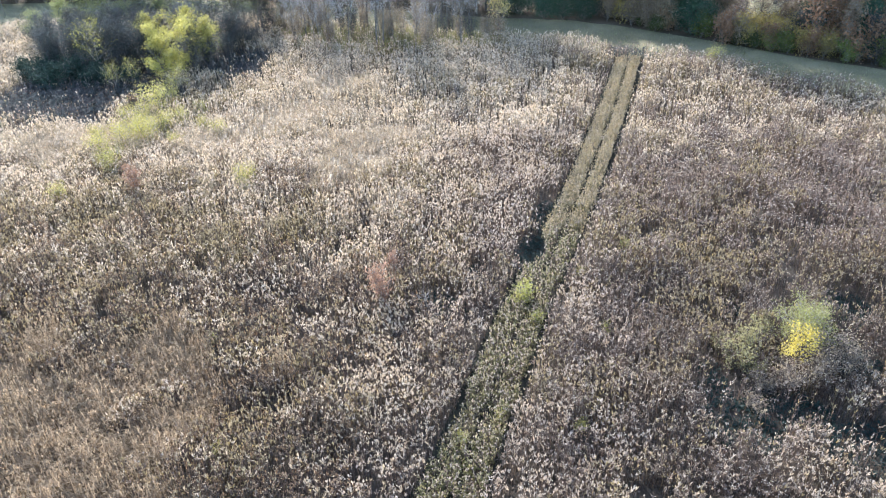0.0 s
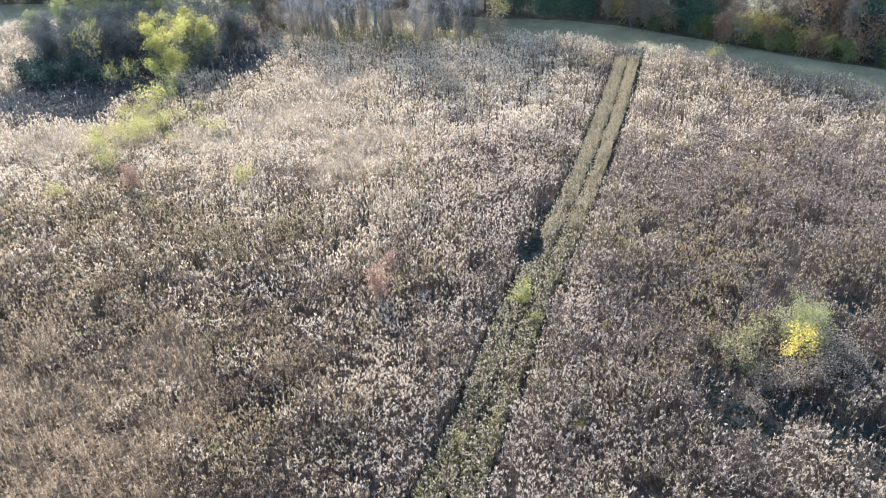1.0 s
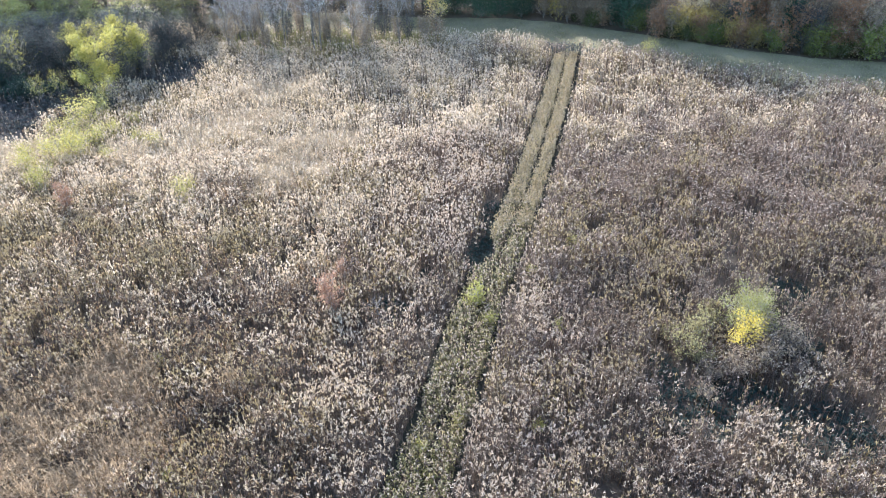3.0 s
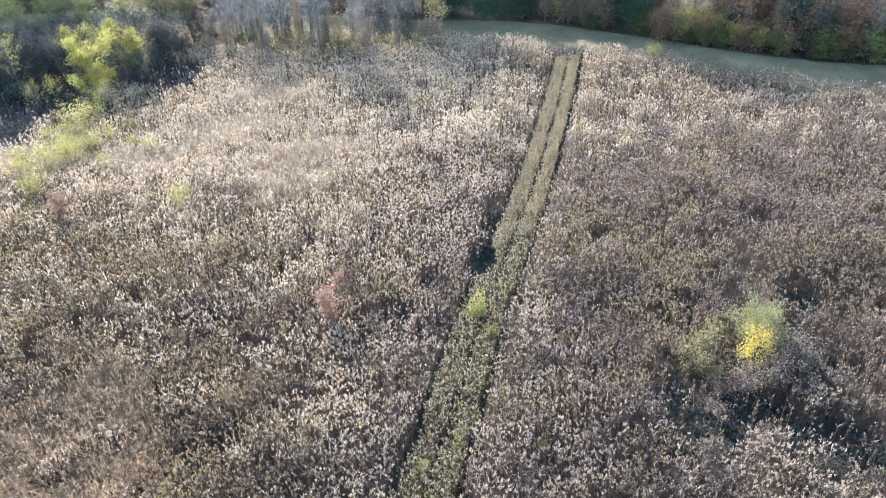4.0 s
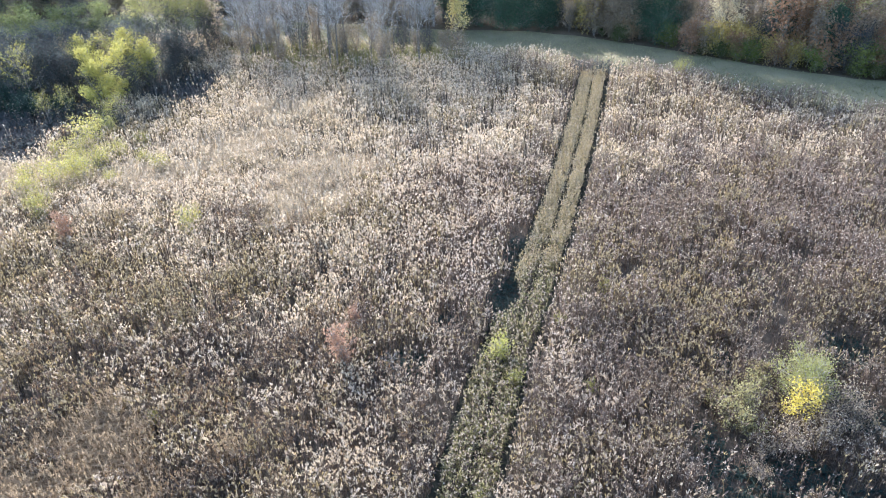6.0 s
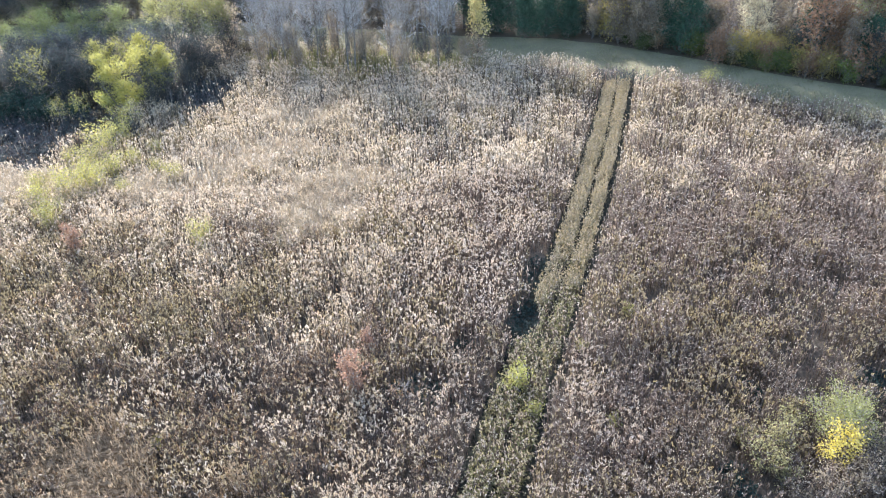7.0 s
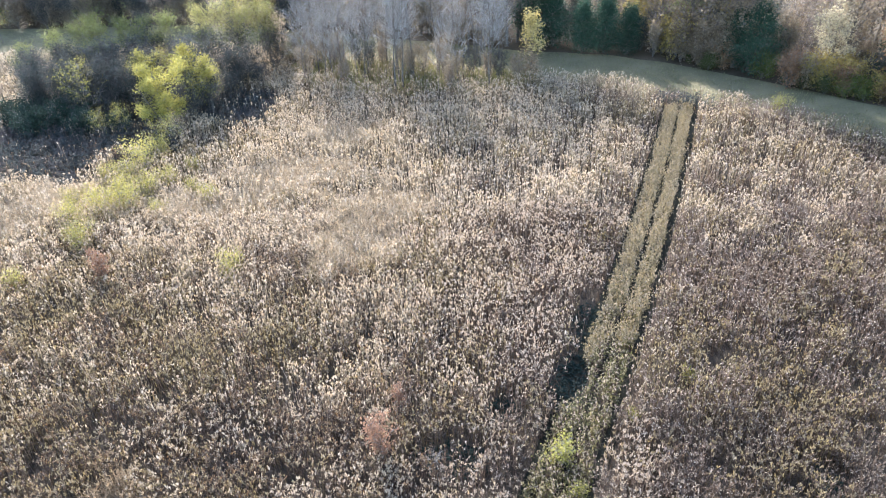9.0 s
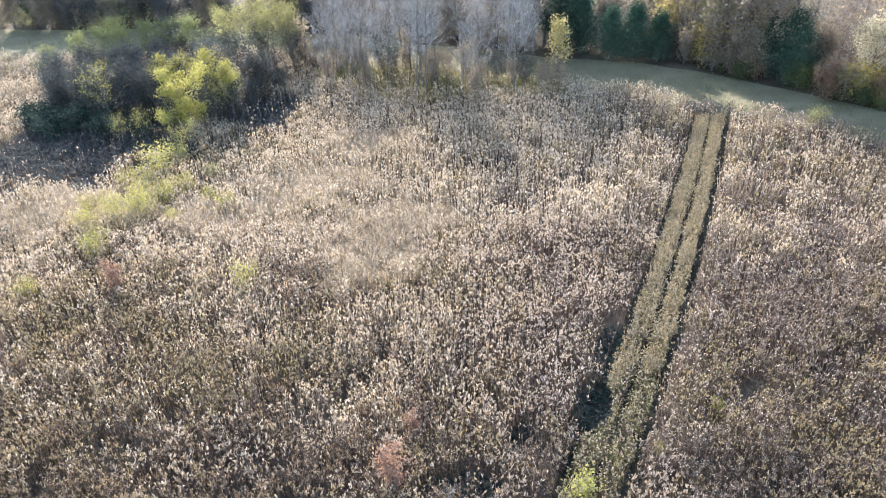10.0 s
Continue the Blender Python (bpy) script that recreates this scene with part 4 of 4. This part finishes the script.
# a pale dead weed with a flat head
plant("dead_weed", "pale grey dead weed with a flat branching head", "weed", at(-1.15, 24.1, 30), 213, M_PALEBARK,
      [("seed_cover", M_DARKPLUME, 70, 0.04, 0.05, above(1.0, 0.2))], twig_mat=M_TWIG,
      height=1.45, radius=0.022, base=0.8, limbs=8, spread=0.26, rise=15, twigs=3)

# the group of small trees on the right of the track
gold = plant("golden_sapling", "small golden-yellow sapling in a scrubby clump", "tree", at(12.7, 20.35, 0), 221, M_BARK,
             [("crown", M_GOLD, 1300, 0.052, 0.09, above(0.6, 0.5))],
             height=2.0, radius=0.025, base=0.25, limbs=12, spread=0.7, rise=30, twigs=5)
pale = plant("pale_green_tree", "small pale green airy tree in a scrubby clump", "tree", at(13.5, 21.5, 0), 222, M_BARK,
             [("crown", M_LIMEGREEN, 6000, 0.042, 0.12, above(0.9, 0.7))],
             height=1.85, radius=0.045, base=0.2, limbs=34, spread=1.05, rise=28, twigs=9)
scrub = plant("brown_scrub", "low purple-brown scrub with dry leaves and seed heads", "shrub", at(14.3, 20.9, 0), 223, M_BARK,
              [("dry_foliage", M_BROWNLEAF, 900, 0.055, 0.12, None), ("seed_cover", M_PLUME, 300, 0.05, 0.1, above(0.6, 0.5))], twig_mat=M_DARKTWIG,
              height=1.25, radius=0.018, base=0.1, limbs=34, spread=0.8, rise=40, twigs=8, stems=6, splay=0.5)
olive = plant("olive_scrub", "olive-yellow leaved scrub bush", "shrub", at(11.5, 21.3, 0), 224, M_BARK,
              [("crown", M_OLIVE, 1100, 0.055, 0.12, None)], twig_mat=M_DARKTWIG,
              height=1.35, radius=0.02, base=0.1, limbs=26, spread=0.75, rise=40, twigs=6, stems=5, splay=0.35)
for x, y, turn, size in ((13.3, 19.6, 60, 0.9), (12.1, 19.4, 130, 0.75), (11.2, 19.2, 200, 0.6), (14.9, 20.2, 260, 0.8), (10.6, 18.4, 320, 0.5)):
    put(scrub, x, y, turn, size)
for x, y, turn, size in ((10.7, 20.6, 90, 0.9), (10.4, 21.8, 150, 0.6), (12.2, 22.4, 210, 0.8), (11.0, 19.9, 290, 0.7)):
    put(olive, x, y, turn, size)
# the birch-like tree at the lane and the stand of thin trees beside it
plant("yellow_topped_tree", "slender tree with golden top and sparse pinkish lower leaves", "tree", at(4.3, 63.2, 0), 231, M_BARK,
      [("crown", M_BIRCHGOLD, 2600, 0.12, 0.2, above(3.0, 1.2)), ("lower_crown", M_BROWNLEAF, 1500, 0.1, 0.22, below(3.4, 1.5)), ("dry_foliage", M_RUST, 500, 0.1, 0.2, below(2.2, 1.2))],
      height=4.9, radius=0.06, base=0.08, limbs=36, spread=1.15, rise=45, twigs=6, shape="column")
# both thin trees: sparse leaves high up, mostly unseen, added to thicken their shadow
thin = plant("bare_sapling", "tall thin leafless grey tree at the field's edge", "tree", at(-6.2, 61.8, 0), 232, M_BARK, twig_mat=M_HAZETWIG, crowns=
             [("dry_foliage", M_BROWNLEAF, 120, 0.1, 0.3, above(6.0, 3.0))],
             height=9.4, radius=0.075, base=0.34, limbs=46, spread=1.9, rise=42, twigs=11)
thin_b = plant("bare_sapling", "thin leafless grey-brown tree with fine twigs", "tree", at(-9.0, 64.5, 0), 233, M_BARK, twig_mat=M_HAZETWIG, crowns=
               [("dry_foliage", M_BROWNLEAF, 110, 0.1, 0.3, above(4.0, 3.0))],
               height=7.6, radius=0.06, base=0.3, limbs=44, spread=1.8, rise=42, twigs=10)
rng = rng_of(234)
spots = []
while len(spots) < 40:
    x, y = rng.uniform(-14, 2.2), rng.uniform(60.8, 72)
    if y < 61.0 - 0.12 * x or y > 70.5 - 0.22 * x or any(math.hypot(x - a, y - b) < 0.75 for a, b in spots):
        continue
    spots.append((x, y))
    put(thin if len(spots) % 2 and x > -10 else thin_b, x, y, rng.uniform(0, 360), rng.uniform(0.7, 1.15))
    if len(spots) % 4 == 0:
        put(shrub_b, x + rng.uniform(-1, 1), y + rng.uniform(-0.6, 1.0), rng.uniform(0, 360), rng.uniform(0.35, 0.7))

# bare shrubs that close the stand towards the lane
for x in np.arange(-16.0, 3.4, 1.2):
    x = float(x + rng.uniform(-0.4, 0.4))
    put(shrub_b if rng.random() < 0.6 else thicket_shrub, x, float(near_edge(x)) - rng.uniform(0.3, 1.8), rng.uniform(0, 360), rng.uniform(0.4, 0.7))

# ---------------------------------------------------------------- the woods behind the lane
cedar = plant("cedar_tree", "dense dark green cedar at the woods' edge", "conifer", at(11.2, 70.9, 0, 0.82), 241, M_BARK,
              [("crown", M_CEDAR, 11000, 0.11, 0.33, None)],
              height=5.4, radius=0.12, base=0.04, limbs=110, spread=2.1, rise=22, twigs=5, shape="cone")
for x, y, turn, size in ((13.2, 70.4, 50, 0.7), (9.4, 71.2, 100, 0.75), (7.0, 73.0, 150, 0.95), (22.2, 65.0, 200, 0.95), (21.0, 66.4, 250, 0.8), (33.0, 57.0, 300, 0.8), (5.2, 75.0, 80, 1.1),
                         (30.5, 60.0, 20, 0.9), (-52, 87, 60, 1.0)):
    put(cedar, x, y, turn, size)
tall = plant("woodland_tree", "tall grey-brown leafless woodland tree", "tree", at(0.0, 79.0, 0), 242, M_BARK,
             [("dry_foliage", M_BROWNLEAF, 900, 0.13, 0.35, None)], twig_mat=M_MAUVETWIG,
             height=12.5, radius=0.2, base=0.18, limbs=46, spread=3.0, rise=40, twigs=10)
tall_y = plant("yellowing_tree", "woodland tree with thinning yellow-green leaves", "tree", at(17.5, 70.2, 0), 243, M_BARK,
               [("crown", M_PALEGREEN, 2600, 0.17, 0.3, None), ("dry_foliage", M_BROWNLEAF, 900, 0.15, 0.3, None)],
               height=8.0, radius=0.12, base=0.1, limbs=40, spread=2.0, rise=40, twigs=9)
rusty = plant("rust_leaved_tree", "woodland tree with rust-brown autumn leaves", "tree", at(30.0, 58.6, 0), 244, M_BARK,
              [("crown", M_RUST, 2600, 0.17, 0.3, None)],
              height=7.5, radius=0.12, base=0.08, limbs=40, spread=2.1, rise=35, twigs=8)
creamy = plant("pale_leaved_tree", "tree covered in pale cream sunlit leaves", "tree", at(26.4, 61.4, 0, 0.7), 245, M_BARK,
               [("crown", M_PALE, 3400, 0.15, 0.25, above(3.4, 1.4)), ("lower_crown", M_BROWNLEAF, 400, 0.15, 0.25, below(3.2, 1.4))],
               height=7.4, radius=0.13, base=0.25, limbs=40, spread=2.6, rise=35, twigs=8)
edge_green = plant("green_edge_shrub", "leafy green shrub at the woods' edge", "shrub", at(25.8, 60.0, 0, 0.45), 246, M_BARK,
                   [("crown", M_DUSKGREEN, 2600, 0.12, 0.3, None)],
                   height=2.6, radius=0.04, base=0.05, limbs=34, spread=1.3, rise=35, twigs=7, stems=5, splay=0.35)
# leaf crowns mostly above the view, added to throw shade on lane and field
oak = plant("brown_oak", "broad woodland tree with a brown leaf crown added to cast shade", "tree", at(21.0, 66.4, 0), 250, M_BARK,
            [("crown", M_BROWNLEAF, 4400, 0.13, 0.35, above(4.0, 3.0))],
            height=10.2, radius=0.16, base=0.2, limbs=50, spread=3.0, rise=35, twigs=9)
# the last two, oversized and mostly unseen, are added to shade the thicket
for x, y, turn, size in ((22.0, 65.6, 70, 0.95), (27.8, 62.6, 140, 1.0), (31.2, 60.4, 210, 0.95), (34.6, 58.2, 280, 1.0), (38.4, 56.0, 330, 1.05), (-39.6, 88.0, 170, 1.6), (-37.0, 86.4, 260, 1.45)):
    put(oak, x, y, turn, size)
brown_bush = plant("brown_leaved_shrub", "shrub holding dull brown and olive leaves", "shrub", at(18.8, 66.8, 0), 248, M_BARK,
                   [("crown", M_BROWNLEAF, 2600, 0.13, 0.22, None)],
                   height=3.4, radius=0.04, base=0.05, limbs=36, spread=1.4, rise=40, twigs=7, stems=5, splay=0.3)
dusky_tree = plant("grey_twigged_tree", "low woodland tree with a dense grey-brown twig crown", "tree", at(2.0, 75.5, 0), 249, M_BARK,
                   [("dry_foliage", M_BROWNLEAF, 1300, 0.12, 0.3, None)], twig_mat=M_MAUVETWIG,
                   height=7.0, radius=0.1, base=0.06, limbs=60, spread=2.3, rise=40, twigs=10)
rust_bush = plant("rust_bush", "orange-rust leaved bush at the woods' edge", "shrub", at(23.6, 61.4, 0), 251, M_BARK,
                  [("crown", M_RUST, 1500, 0.12, 0.22, None)],
                  height=2.4, radius=0.035, base=0.05, limbs=30, spread=1.1, rise=35, twigs=7, stems=5, splay=0.35)
gold_bush = plant("golden_bush", "dull golden leaved bush at the woods' edge", "shrub", at(25.4, 61.0, 0), 252, M_BARK,
                  [("crown", M_OLDGOLD, 1500, 0.12, 0.22, None)],
                  height=2.3, radius=0.035, base=0.05, limbs=30, spread=1.1, rise=35, twigs=7, stems=5, splay=0.35)
leaf_bush = plant("green_bush", "mid-green leafy bush at the woods' edge", "shrub", at(26.8, 59.2, 0, 0.6), 253, M_BARK,
                  [("crown", M_DULLGREEN, 1900, 0.12, 0.22, None)],
                  height=2.2, radius=0.035, base=0.05, limbs=30, spread=1.2, rise=30, twigs=7, stems=5, splay=0.4)
for kind, spots_of in ((rust_bush, ((29.2, 57.6, 40, 0.8), (24.4, 62.2, 140, 0.9), (27.0, 59.6, 310, 0.8), (32.4, 56.0, 100, 1.3), (36.0, 54.0, 160, 1.2), (31.0, 58.4, 250, 0.8), (20.0, 66.0, 10, 0.8))),
                       (gold_bush, ((26.2, 60.6, 20, 0.9), (29.0, 58.2, 70, 0.8), (17.0, 68.9, 80, 1.25), (27.6, 60.2, 150, 1.0), (30.2, 57.0, 200, 0.8), (33.6, 56.6, 250, 0.9), (16.0, 70.0, 300, 1.0), (14.9, 73.5, 20, 1.6), (28.4, 61.5, 110, 0.7), (20.5, 69.5, 60, 1.6))),
                       (leaf_bush, ((28.0, 58.6, 30, 0.7), (34.4, 54.6, 220, 1.0), (37.4, 52.8, 280, 1.1), (22.4, 63.6, 320, 0.8), (31.6, 55.8, 60, 0.7)))):
    for x, y, turn, size in spots_of:
        put(kind, x, y, turn, size)
for x, y, turn, size in ((1.0, 74.6, 10, 0.85), (2.8, 73.4, 80, 0.9), (-0.6, 76.0, 150, 0.9), (3.9, 74.6, 220, 0.85), (0.3, 78.2, 290, 1.0), (2.0, 76.6, 330, 0.95)):
    put(tall, x, y, turn, size)
# two oaks sized up, tops unseen, to throw the right-hand shade band
for x, y, turn, size in ((17.9, 68.6, 20, 1.2), (19.4, 67.8, 200, 1.2)):
    put(oak, x, y, turn, size)


def open_to_sun(x, y):
    """True in the stretches of the wood's edge that let the low sun through to the lane and the field."""
    p = 0.93 * x + 0.37 * y
    return 30.5 < p < 33.3 or 37.3 < p < 40.6 or 45.2 < p < 47.8


HEIGHTS = dict(woodland_tree=12.5, yellowing_tree=8.0, rust_leaved_tree=7.5, grey_twigged_tree=7.0, bare_shrub=4.4, brown_leaved_shrub=3.4, green_edge_shrub=2.6, grey_green_shrub=3.6)
rng = rng_of(247)
for kind, n, d0, d1, s0, s1, x0, x1 in ((tall, 48, 4.0, 38, 0.8, 1.1, -66, 50), (tall_y, 12, 1.5, 14, 0.8, 1.1, -60, 44), (rusty, 8, 2.0, 10, 0.6, 0.95, 30, 48),
                                       (dusky_tree, 64, 2.0, 26, 0.7, 1.15, -64, 50), (shrub_b, 70, 0.8, 20, 0.7, 1.2, -62, 48), (brown_bush, 70, 0.3, 9, 0.6, 1.15, -60, 46),
                                       (edge_green, 34, 0.2, 1.6, 0.25, 0.5, 5, 46), (blue_shrub, 56, 0.3, 6, 0.4, 1.0, -60, 46)):
    for i in range(n):
        x = rng.uniform(x0, x1)
        y = float(far_edge(x)) + d0 + (d1 - d0) * rng.random() ** 1.3
        if kind is tall and -32 < x < 3:
            y += 9
        if kind is tall and 3 < x < 19 and y < far_edge(x) + 10:
            y += 10
        if kind is not tall and (6.0 < x < 14.5 or 20.2 < x < 23.6) and y < far_edge(x) + 4.5:
            y += 4.5
        turn, size = rng.uniform(0, 360), rng.uniform(s0, s1)
        if kind is blue_shrub and -16 < x < 4:
            continue
        if open_to_sun(x, y):
            size = min(size, (0.42 * (y - float(far_edge(x))) + 2.2) / HEIGHTS[kind.name.split(".")[0]])
            if size < 0.35:
                continue
        put(kind, x, y, turn, size)
